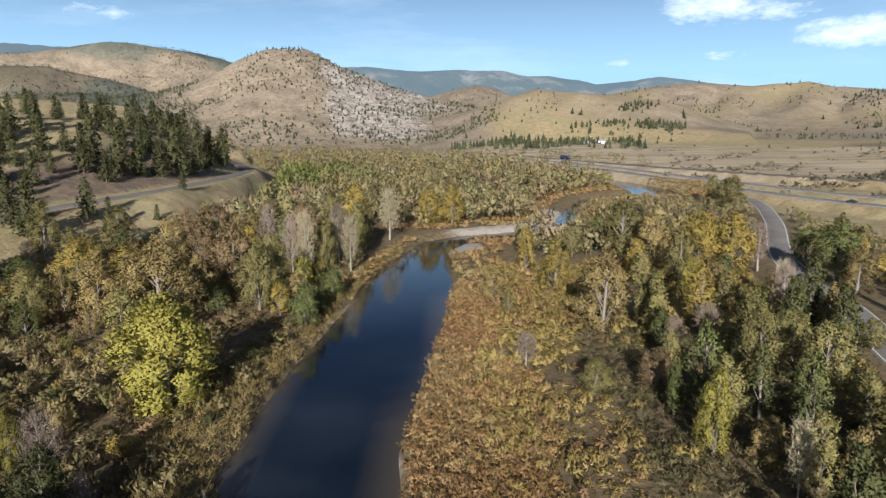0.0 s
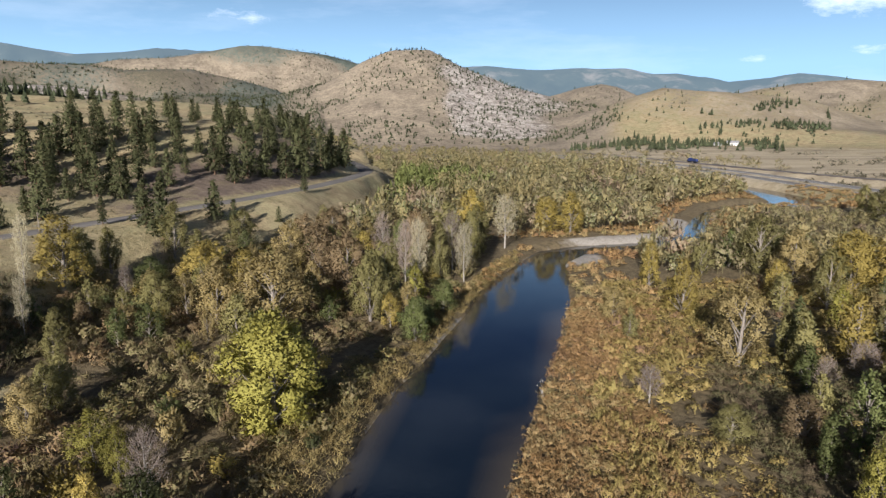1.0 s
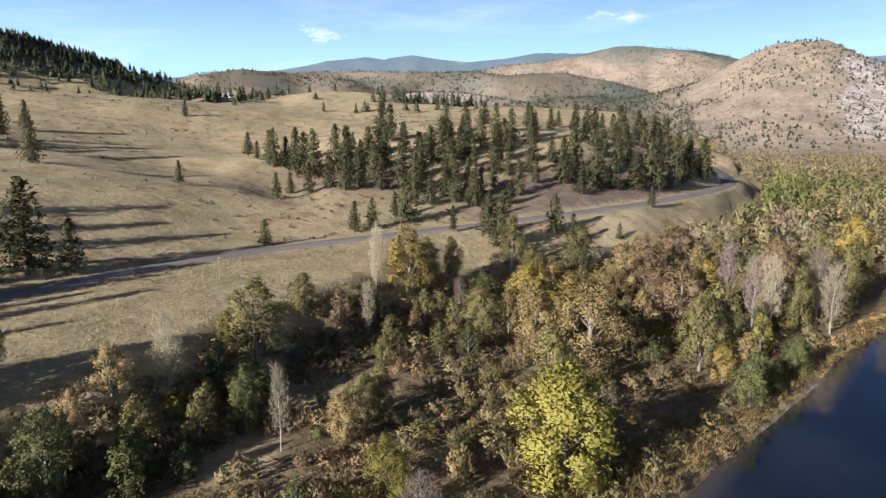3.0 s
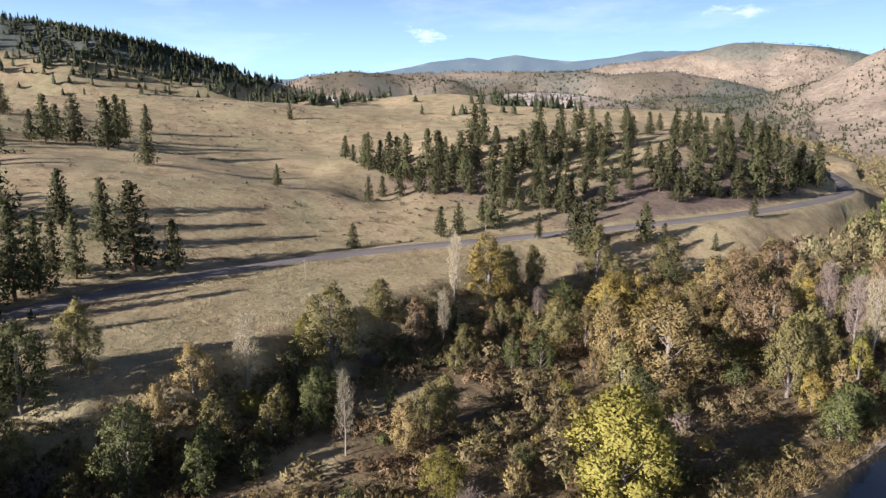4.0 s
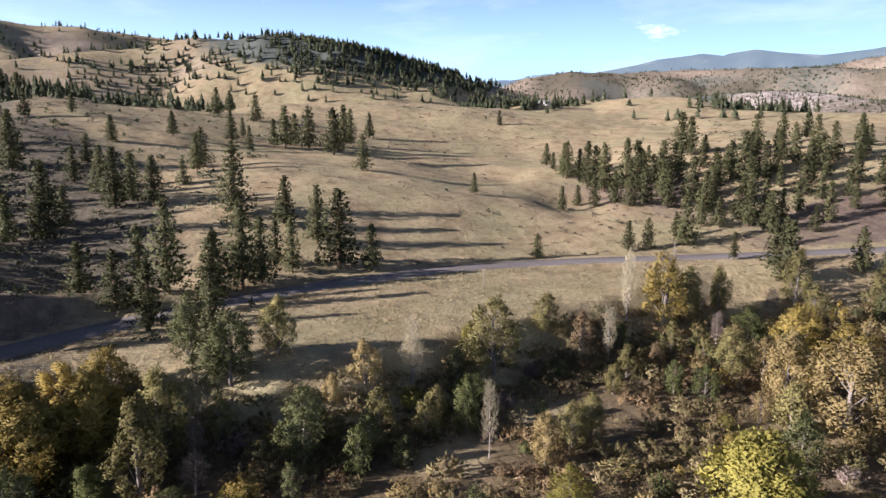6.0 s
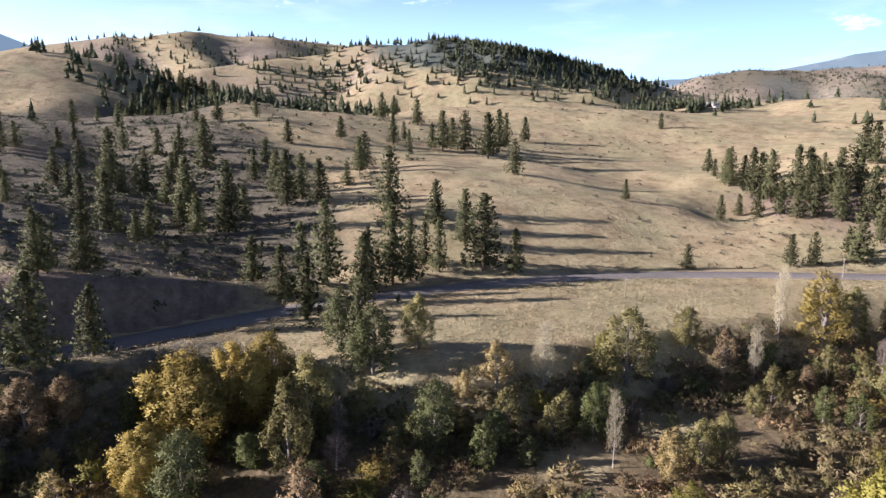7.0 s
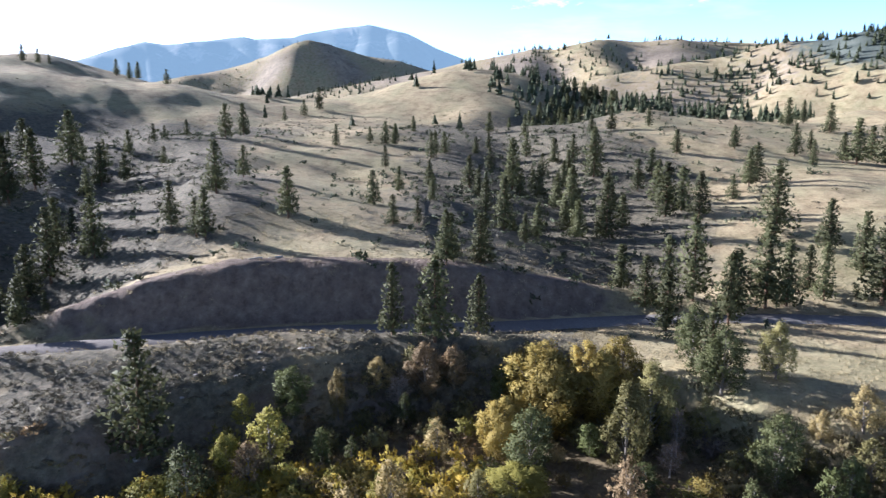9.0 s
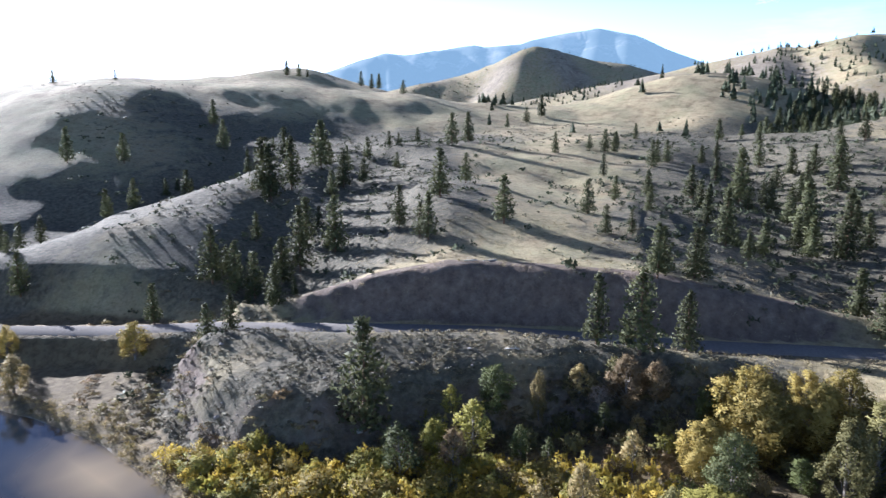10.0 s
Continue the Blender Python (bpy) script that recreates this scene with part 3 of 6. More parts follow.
tagged(ribbon("road", ROAD, ROAD_Z, 3.9, M_GRAVEL_ROAD, 0.12), "pale gravel road along the foot of the hill", "road", kind="structure")
tagged(ribbon("road", FRONTAGE, [3.2] * 13, 3.4, M_ASPHALT, 0.12), "narrow grey asphalt road between cottonwoods", "road", kind="structure")
tagged(ribbon("road", HIGHWAY, [5.5] * 12, 5.6, M_ASPHALT, 0.12), "grey two-lane carriageway of a highway", "road", kind="structure")
tagged(ribbon("road", HIGHWAY_FAR, [5.8] * 12, 5.6, M_ASPHALT, 0.12), "grey two-lane carriageway of a highway", "road", kind="structure")

# ---- trees and shrubs ----
def make_leaf(name, stops, tinted=False, clear=0.24):
    mat, tree, p = material(name, 0.7)
    p.inputs["Specular IOR Level"].default_value = 0.15
    isle = tree.nodes.new("ShaderNodeNewGeometry").outputs["Random Per Island"]
    own = cover(tree, "tint") if tinted else tree.nodes.new("ShaderNodeObjectInfo").outputs["Random"]
    f = fmath(tree, "ADD", fmath(tree, "MULTIPLY", own, 0.76), fmath(tree, "MULTIPLY", isle, 0.24))
    c = ramp(tree, f, stops)
    tree.links.new(c, p.inputs["Base Color"])
    t = tree.nodes.new("ShaderNodeBsdfTranslucent")
    tree.links.new(c, t.inputs["Color"])
    s = tree.nodes.new("ShaderNodeMixShader")
    s.inputs[0].default_value = clear
    o = tree.nodes["Material Output"]
    tree.links.new(p.outputs[0], s.inputs[1])
    tree.links.new(t.outputs[0], s.inputs[2])
    tree.links.new(s.outputs[0], o.inputs[0])
    return mat


def around(c, spread=0.35):
    """Stops from a darker to a lighter shade of one leaf colour."""
    return [(0.1, tuple(v * (1 - spread) for v in c)), (0.5, c), (0.9, tuple(min(1, v * (1 + spread)) for v in c))]


LEAF = {
    "lime": (0.27, 0.25, 0.06),
    "gold": (0.36, 0.285, 0.08),
    "tan": (0.30, 0.24, 0.105),
    "rust": (0.27, 0.20, 0.11),
    "olive": (0.235, 0.215, 0.085),
    "green": (0.145, 0.165, 0.06),
    "pale": (0.40, 0.36, 0.24),
    "bare": (0.27, 0.22, 0.18),
    # Alder green darkened to stand in for shade among the trees
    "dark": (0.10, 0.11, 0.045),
    "willow": (0.38, 0.245, 0.105),
    "pine": (0.086, 0.092, 0.041),
}
M_LEAF = {k: make_leaf(k + "_leaves", around(c)) for k, c in LEAF.items()}
M_BRUSH = make_leaf("autumn_brush", [(0.05, (0.134, 0.087, 0.065)), (0.2, (0.304, 0.218, 0.107)), (0.35, (0.225, 0.161, 0.092)), (0.5, (0.196, 0.176, 0.076)), (0.65, (0.317, 0.254, 0.139)), (0.8, (0.166, 0.166, 0.067)), (0.95, (0.316, 0.246, 0.097))], True)
M_WILLOWS = make_leaf("willow_thicket_leaves", [(0.1, (0.293, 0.184, 0.099)), (0.4, LEAF["willow"]), (0.65, (0.409, 0.300, 0.148)), (0.9, (0.304, 0.265, 0.118))], True)
M_FRINGE = make_leaf("bank_willow_leaves", [(0.1, (0.212, 0.155, 0.073)), (0.4, (0.294, 0.229, 0.092)), (0.7, (0.368, 0.287, 0.124)), (0.95, (0.231, 0.207, 0.090))], True)
M_YELLOW = make_leaf("yellow_willow_leaves", [(0.1, (0.26, 0.24, 0.06)), (0.35, (0.46, 0.37, 0.07)), (0.6, (0.52, 0.38, 0.065)), (0.9, (0.40, 0.38, 0.08))], True, 0.36)
M_EASTBRUSH = make_leaf("golden_brush_leaves", [(0.05, (0.21, 0.135, 0.095)), (0.25, (0.36, 0.245, 0.10)), (0.45, (0.28, 0.24, 0.08)), (0.6, (0.41, 0.31, 0.12)), (0.8, (0.24, 0.215, 0.075)), (0.95, (0.38, 0.275, 0.09))], True)
# Brush colours darkened to stand in for shade
M_SHADE = make_leaf("shade_darkened_leaves", [(0.1, (0.109, 0.078, 0.054)), (0.4, (0.133, 0.133, 0.061)), (0.7, (0.205, 0.168, 0.090)), (0.95, (0.109, 0.133, 0.054))], True)
M_FOREST = make_leaf("autumn_canopy", [(0.05, (0.307, 0.222, 0.149)), (0.2, (0.342, 0.278, 0.180)), (0.36, (0.214, 0.202, 0.097)), (0.52, (0.316, 0.272, 0.138)), (0.66, (0.384, 0.311, 0.145)), (0.8, (0.215, 0.231, 0.098)), (0.94, (0.395, 0.355, 0.242))], True)
M_FARPINE = make_leaf("distant_pine_needles", around((0.068, 0.08, 0.042)), True, 0.1)
M_SAGE = make_leaf("sagebrush_leaves", [(0.1, (0.09, 0.08, 0.05)), (0.5, (0.17, 0.155, 0.105)), (0.9, (0.24, 0.22, 0.16))], True, 0.1)


def make_bark(name, dark, light):
    mat, tree, p = material(name, 0.95)
    pos = tree.nodes.new("ShaderNodeTexCoord").outputs["Object"]
    n = noise_at(tree, 3.0, 6, 0.7, vmath(tree, "MULTIPLY", pos, (4, 4, 0.8)).outputs[0])
    tree.links.new(ramp(tree, n, [(0.3, dark), (0.7, light)]), p.inputs["Base Color"])
    relief(tree, p, n, 0.6, 0.05)
    return mat


M_BARK = make_bark("furrowed_grey_bark", (0.12, 0.10, 0.08), (0.34, 0.31, 0.27))
M_PALE_BARK = make_bark("pale_bark", (0.20, 0.18, 0.155), (0.42, 0.39, 0.345))
M_PINE_BARK = make_bark("orange_brown_pine_bark", (0.07, 0.045, 0.03), (0.22, 0.14, 0.09))

rng = np.random.default_rng(7)


def unit(v):
    return v / np.maximum(np.linalg.norm(v, axis=-1, keepdims=True), 1e-9)


def sprays(tips, ways, per, length, width, fan=0.7, drop=0.0, out=None, loose=None):
    """Leaf blades fanned out at every tip: an array of triangles (n, 3, 3). out: the way that the blades' faces turn to."""
    n = len(tips)
    base = np.repeat(tips, per, 0)
    way = unit(np.repeat(unit(ways), per, 0) + rng.normal(0, fan, (n * per, 3)) + np.array([0, 0, -drop]))
    base = base + rng.normal(0, length * 0.35 if loose is None else loose, base.shape)
    face = rng.normal(0, 1, way.shape) if out is None else unit(np.repeat(unit(out), per, 0)) + rng.normal(0, 0.42, way.shape)
    across = unit(np.cross(way, face))
    ln = length * rng.uniform(0.6, 1.35, (n * per, 1))
    wd = width * rng.uniform(0.6, 1.3, (n * per, 1))
    return np.stack([base - across * wd * 0.5, base + across * wd * 0.5, base + way * ln], 1)


def blades_mesh(name, tris, mat, out=None):
    """A mesh of leaf blades; out: the way that each one's side of the crown faces, which rounds the shading."""
    me = bpy.data.meshes.new(name)
    if out is not None:
        flat = unit(np.cross(tris[:, 1] - tris[:, 0], tris[:, 2] - tris[:, 0]))
        turned = (flat * out).sum(1) < 0
        tris = np.where(turned[:, None, None], tris[:, ::-1], tris)
        flat = np.where(turned[:, None], -flat, flat)
    v = tris.reshape(-1, 3)
    me.vertices.add(len(v))
    me.vertices.foreach_set("co", v.ravel())
    me.loops.add(len(v))
    me.loops.foreach_set("vertex_index", np.arange(len(v), dtype=np.int32))
    me.polygons.add(len(tris))
    me.polygons.foreach_set("loop_start", np.arange(0, len(v), 3, dtype=np.int32))
    me.update(calc_edges=True)
    if out is not None:
        normals = np.repeat(unit(0.72 * out + 0.28 * flat), 3, 0)
        me.attributes.new("custom_normal", "FLOAT_VECTOR", "POINT").data.foreach_set("vector", normals.ravel().astype(np.float32))
    me.materials.append(mat)
    return me


def outward(tris, centre, stretch=(1, 1, 1)):
    """The way from a centre to each triangle."""
    return unit((tris.mean(1) - np.asarray(centre)) * np.asarray(stretch))


def limb(verts, faces, path, radii, sides=6):
    """A tapered limb along a path, added to the lists."""
    start = len(verts)
    for k, (p, r) in enumerate(zip(path, radii)):
        p = Vector(p)
        d = (Vector(path[min(k + 1, len(path) - 1)]) - Vector(path[max(k - 1, 0)])).normalized()
        a = d.orthogonal().normalized()
        b = d.cross(a)
        for j in range(sides):
            t = 2 * math.pi * j / sides
            verts.append(tuple(p + (a * math.cos(t) + b * math.sin(t)) * r))
    for k in range(len(path) - 1):
        for j in range(sides):
            a0, a1 = start + k * sides + j, start + k * sides + (j + 1) % sides
            faces.append((a0, a1, a1 + sides, a0 + sides))


def assemble(name, parts):
    """An Empty at the base with its parts under it."""
    root = new(name)
    for part_name, me in parts:
        ob = new(part_name, me)
        ob.parent = root
    return root


def cottonwood(colour, seed, slim=1.0, airy=1.0, fine=False):
    """A broadleaf tree 10 m high: forked trunk and a crown of many leaf sprays in uneven lobes."""
    r = np.random.default_rng(seed)
    verts, faces = [], []
    lean = r.normal(0, 0.25, 2)
    limb(verts, faces, [(0, 0, -0.3), (lean[0] * 0.4, lean[1] * 0.4, 2.4), (lean[0], lean[1], 5.5), (lean[0] * 1.2, lean[1] * 1.2, 8.6)], [0.26, 0.2, 0.12, 0.03], 7)
    lobes = []
    count = int(17 * airy) + 3
    for k in range(count):
        a = k * 2.4 + r.uniform(-0.6, 0.6)
        h = 0.9 + 7.4 * ((k + 0.5) / count) ** 0.95 + r.uniform(-0.5, 0.5)
        full = math.sin(math.pi * min(0.97, max(0.12, (h + 1.4) / 10.8)))
        d = (2.7 * full * r.uniform(0.5, 1.1)) * slim
        c = np.array([math.cos(a) * d, math.sin(a) * d, h])
        lobes.append((c, r.uniform(0.75, 1.35) * (0.7 + 0.4 * full)))
        z0 = max(0.7, h - d * 0.9 - 1.0)
        limb(verts, faces, [(lean[0] * z0 / 8, lean[1] * z0 / 8, z0), (c[0] * 0.5, c[1] * 0.5, (z0 + h) / 2 + 0.2), tuple(c + np.array([0, 0, 0.5]))], [0.09, 0.06, 0.02], 3)
    lobes.append((np.array([lean[0] * 1.2, lean[1] * 1.2, 8.7]), 0.8))
    tris, outs = [], []
    for c, size in lobes:
        n = int((28 if fine else 17) * size * airy)
        w = unit(r.normal(0, 1, (n, 3)) + np.array([0, 0, 0.25]))
        tip = c + w * size * r.uniform(0.5, 1.0, (n, 1)) * np.array([0.8 * slim ** 0.5, 0.8 * slim ** 0.5, 1.5])
        blades = sprays(tip, w * 0.8 + np.array([0, 0, 0.7]), 11 if fine else 8, 0.25 if fine else 0.36, 0.19 if fine else 0.27, 0.8, 0, w * 0.9 + unit(tip - np.array([0, 0, 4.0])) * 0.5, 0.2)
        tris.append(blades)
        outs.append(unit(outward(blades, c, (1, 1, 0.6)) + 0.8 * outward(blades, (0, 0, 4.2), (1, 1, 0.7))))
    return assemble("alder_tree" if colour in ("olive", "green", "dark") else "cottonwood_tree", [("trunk", thing_mesh("trunk", verts, faces, [M_PALE_BARK if colour in ("pale", "bare") else M_BARK], True)),
                                       ("crown", blades_mesh("crown", np.concatenate(tris), M_LEAF[colour], np.concatenate(outs)))])


def bare_tree(colour, seed, slim=0.6):
    """A tree 10 m high that has lost most of its leaves: limbs and fine upright twigs."""
    r = np.random.default_rng(seed)
    verts, faces, tips, ways = [], [], [], []
    limb(verts, faces, [(0, 0, -0.3), (0.1, 0, 3), (0, 0.15, 6.5), (0.05, 0.1, 9.8)], [0.2, 0.15, 0.09, 0.02], 7)
    for k in range(26):
        a, h = k * 2.4, 2.0 + 7.0 * k / 26
        d = slim * 3.0 * math.sin(math.pi * min(0.95, (h + 1.2) / 11.5)) * r.uniform(0.6, 1.0)
        end = np.array([math.cos(a) * d, math.sin(a) * d, h + 1.2 + d * 0.4])
        mid = np.array([math.cos(a) * d * 0.5, math.sin(a) * d * 0.5, h + 0.3])
        limb(verts, faces, [(0, 0, h - 0.2), tuple(mid), tuple(end)], [0.055, 0.035, 0.012], 4)
        for q in np.linspace(0.25, 1, 6):
            tips.append(mid * (1 - q) + end * q + r.normal(0, 0.25, 3))
            ways.append((math.cos(a) * 0.5, math.sin(a) * 0.5, 1.4))
    tips, ways = np.array(tips), np.array(ways)
    twigs = sprays(tips, ways, 9, 0.85, 0.05, 0.45)
    leaves = sprays(tips, ways, 6, 0.24, 0.14, 0.8)
    return assemble("cottonwood_tree", [("trunk", thing_mesh("trunk", verts, faces, [M_PALE_BARK], True)),
                                       ("crown", blades_mesh("crown", np.concatenate([twigs, leaves]), M_LEAF[colour]))])


def pine_blades(seed, slim=1.0, open_=1.0, per=7, size=1.0, verts=None, faces=None):
    """Needle blades of a ponderosa pine 10 m high, in an uneven crown that narrows upwards, and the ways that they face."""
    r = np.random.default_rng(seed)
    tips, ways = [], []
    n = int(92 * open_)
    low = r.uniform(0.4, 1.2)
    gap = r.uniform(0, 6.28)
    for k in range(n):
        q = k / n
        h = low + (9.6 - low) * q
        full = (1 - q) ** 0.75 * (0.74 + 0.26 * min(1, q / 0.15)) * (1 + 0.14 * math.sin(9 * q + gap))
        reach = slim * 2.8 * full * r.uniform(0.78, 1.08) + 0.14
        a = k * 2.4 + r.uniform(-0.5, 0.5)
        way = np.array([math.cos(a), math.sin(a), 0])
        end = np.array([0, 0, h - 0.1 * reach]) + way * reach
        if verts is not None and k % 3 == 0:
            limb(verts, faces, [(0, 0, h), tuple(end)], [0.035, 0.01], 3)
        for q2 in np.linspace(0.2, 1.0, max(2, int(reach / 0.46))):
            tips.append(np.array([0, 0, h]) * (1 - q2) + end * q2 + r.normal(0, 0.16, 3))
            ways.append(way * 0.8 + np.array([0, 0, 0.6]))
    tips.append(np.array([0, 0, 9.7]))
    ways.append(np.array([0, 0, 1.0]))
    tris = sprays(np.array(tips), np.array(ways), per, 0.44 * size, 0.33 * size, 0.85, 0, np.array(ways) + np.array([0, 0, -0.25]))
    tris[..., 2] = np.minimum(tris[..., 2], 10.0)
    mid = tris.mean(1)
    return tris, unit(np.stack([mid[:, 0], mid[:, 1], 0.25 + 0.05 * mid[:, 2]], 1) + rng.normal(0, 0.25, mid.shape))


def pine(seed, slim=1.0, open_=1.0):
    """A ponderosa pine 10 m high: straight trunk and tufted branches."""
    verts, faces = [], []
    limb(verts, faces, [(0, 0, -0.4), (0.03, 0, 3), (0, 0.04, 7), (0, 0, 9.9)], [0.22, 0.17, 0.09, 0.015], 7)
    tris, out = pine_blades(seed, slim, open_, 6, 1.0, verts, faces)
    return assemble("pine_tree", [("trunk", thing_mesh("trunk", verts, faces, [M_PINE_BARK], True)), ("crown", blades_mesh("crown", tris, M_LEAF["pine"], out))])


def shrub(colour, seed):
    """A rounded shrub 2 m high: a fan of stems and upright leaf sprays."""
    r = np.random.default_rng(seed)
    verts, faces, tips, ways = [], [], [], []
    for k in range(15):
        a, d = k * 2.4, 1.15 * math.sqrt((k + 0.5) / 15)
        h = 1.75 * math.sqrt(max(0.1, 1 - (d / 1.45) ** 2)) * r.uniform(0.75, 1.1)
        top = np.array([math.cos(a) * d, math.sin(a) * d, h])
        limb(verts, faces, [(math.cos(a) * 0.1, math.sin(a) * 0.1, -0.1), tuple(top * np.array([0.6, 0.6, 0.5])), tuple(top)], [0.03, 0.02, 0.006], 3)
        for q in np.linspace(0.35, 1, 5):
            tips.append(top * np.array([0.25 + 0.75 * q, 0.25 + 0.75 * q, q]) + r.normal(0, 0.1, 3))
            ways.append(np.array([math.cos(a) * d * 0.6, math.sin(a) * d * 0.6, 1.1]))
    tris = sprays(np.array(tips), np.array(ways), 12, 0.2, 0.13, 0.8, 0, np.array(ways) * np.array([1.8, 1.8, 0.7]), 0.11)
    return assemble("shrub", [("branchwork", thing_mesh("branchwork", verts, faces, [M_BARK], True)), ("foliage", blades_mesh("foliage", tris, M_LEAF[colour], outward(tris, (0, 0, 0.3))))])


def plant(kinds, places, label, group, category):
    """Put copies of the given trees at places (x, y, height, width); the trees are 10 m (shrubs 2 m) high as built."""
    unit_h = 2.0 if category == "shrub" else 10.0
    unit_w = 2.6 if category == "shrub" else 7.0 if category == "tree" else 5.0
    slim = 0.92 if category == "pine" else 1.0
    if not places:
        for kind in kinds:
            for o in (*kind.children, kind):
                bpy.data.objects.remove(o)
        return
    a = np.array([p[:2] for p in places], float)
    clear = along(ROAD, a[:, 0], a[:, 1])[0] > 5.2
    places, a = [p for p, ok in zip(places, clear) if ok], a[clear]
    zs = ground_z(a[:, 0], a[:, 1])
    lots = [[] for _ in kinds]
    for k, p in enumerate(places):
        h = p[2]
        w = p[3] if len(p) > 3 and p[3] else slim * h * unit_w / unit_h * rng.uniform(0.85, 1.15)
        s = w / unit_w
        m = Matrix.LocRotScale((p[0], p[1], zs[k] - 0.05), Euler((0, 0, rng.uniform(0, 6.28))), (s, s, h / unit_h))
        lots[k % len(kinds)].append(m)
    for kind, lot in zip(kinds, lots):
        if not lot:
            for o in (*kind.children, kind):
                bpy.data.objects.remove(o)
            continue
        tagged(kind, label, category, group)
        for m in lot[1:]:
            copy_thing(kind, m)
        kind.matrix_basis = lot[0]



# Pines: east, north, height
PINES_FIELD = [(-214, 142, 8.3), (-393, 252, 10.7), (-201, 54, 22), (-190, 67, 15.7), (-180, 74, 17.5), (-221, 21, 19.3), (-430, 77, 16.5), (-448, 87, 14.4), (-323, 45, 11.4), (-313, 77, 11.8), (-400, 95, 16.6), (-323, 90, 13.7), (-321, 95, 20.4), (-340, 104, 16), (-328, 108, 20.8), (-304, 114, 22), (-335, 128, 22), (-349, 136, 18.9), (-251, 111, 14.7), (-374, 155, 15.2), (-328, 71, 15.4), (-351, 80, 9.9), (-271, 52, 15.5), (-260, 49, 14.9), (-217, 32, 15.9), (-226, 26, 16.4), (-246, 43, 9.4), (-232, 21, 11.2)]
PINES_MOUND = [(-275, 213, 11.3), (-260, 207, 8.5), (-246, 205, 17.3), (-246, 212, 12.5), (-233, 207, 20), (-229, 208, 19.1), (-224, 209, 21), (-199, 195, 13), (-218, 216, 21.4), (-208, 213, 21.5), (-189, 201, 15.3), (-182, 206, 14), (-231, 257, 18.9), (-226, 258, 17.9), (-209, 249, 13.7), (-172, 214, 15.7), (-160, 209, 11), (-193, 248, 16.2), (-189, 251, 20.4), (-156, 218, 15.6), (-155, 225, 15.8), (-174, 254, 10.1), (-188, 278, 17.8), (-156, 242, 11.8), (-180, 291, 17.1), (-145, 244, 14.8), (-174, 299, 17.9), (-161, 279, 15.5), (-141, 272, 20), (-143, 284, 22), (-130, 267, 12.8), (-131, 281, 22)]
PINES_MOUND_B = [(-167, 341, 14.7), (-138, 317, 17.2), (-122, 301, 16.7), (-126, 324, 22), (-133, 350, 22), (-140, 378, 21), (-126, 358, 22), (-125, 373, 20.1), (-121, 383, 22), (-165, 532, 22), (-156, 167, 10.2), (-155, 174, 10.3), (-160, 190, 9), (-101, 268, 8), (-130, 184, 8.4), (-119, 188, 14.5), (-112, 185, 18.4), (-109, 210, 13.1), (-103, 211, 10.2), (-96, 230, 5.7), (-225, 413, 11.2)]
PINES_ROADSIDE = [(-160, 136, 7.7), (-126, 27, 14.3), (-152, 32, 22), (-141, 34, 18), (-137, 40, 17.4), (-142, 49, 19.8), (-144, 21, 13.4), (-134, 17, 13.5), (-145, 26, 19), (-150, 42, 15.7), (-155, 49, 21.8), (-158, 54, 17.2), (-164, 63, 15.3), (-165, 76, 22), (-161, 84, 13.5), (-99, 36, 14.5), (-95, -25, 15.3), (-96, -16, 18), (-112, -12, 12), (-124, -24, 13.5), (-135, -19, 13.1), (-170, 60, 12.2), (-98, -47, 9.1), (-106, -10, 13.6), (-99, -20, 5.7), (-130, -25, 12.1), (-139, -19, 12.9)]
PINES_SLOPE = [(-189, -28, 18.4), (-251, -42, 22), (-280, -90, 12.8), (-212, -10, 21.6), (-198, 4, 22), (-208, 8, 11.8), (-289, -38, 10.2), (-279, -24, 11.8), (-274, -12, 21.9), (-496, -34, 16.4), (-897, -26, 17.4), (-310, 20, 11.6), (-240, 17, 16.1), (-274, 12, 11.7), (-299, -123, 12.2), (-302, -119, 10.9), (-343, -126, 9.2), (-299, -132, 8.1), (-259, -192, 17.4), (-280, -197, 17.1), (-281, -142, 11), (-375, -234, 10.3), (-414, -243, 12), (-437, -244, 17.1), (-316, -125, 8.3), (-288, -91, 11.9), (-51, -49, 21.6), (-476, -465, 15.1), (-504, -482, 16.3), (-468, -472, 15.5), (-400, -354, 11.6), (-388, -488, 13.8)]
PINES_SLOPE_B = [(-394, -478, 11.9), (-400, -473, 8.5)]
PINES_SOUTH = [(-198, -255, 17.9), (-229, -261, 18.1), (-194, -204, 12.8), (-111, -122, 18.3), (-122, -105, 13.6), (-118, -90, 14.5), (-119, -94, 10.6), (-148, -110, 17.2), (-181, -124, 11.8), (-142, -80, 15.5), (-45, -189, 14.5), (-128, -180, 22), (-127, -174, 22), (-144, -183, 21.8), (-178, -204, 22), (-173, -184, 17.2), (-187, -293, 16.5), (-205, -329, 16.2), (-79, -140, 17.8), (-82, -133, 15.9), (-85, -128, 14.1), (-103, -151, 10), (-101, -127, 20.5), (-94, -127, 14.5), (-113, -138, 15.9), (-54, -104, 9.6), (-58, -100, 10.1), (-50, -133, 10.9), (-55, -123, 9.2), (-57, -118, 7.6), (-56, -132, 11.1), (-132, -294, 14.7)]
PINES_SOUTH_B = [(-111, -306, 17.2), (-201, -436, 7.4), (-174, -468, 10.3), (-45, -146, 9.5), (-47, -138, 7.8), (-65, -104, 10.5), (-69, -99, 9)]
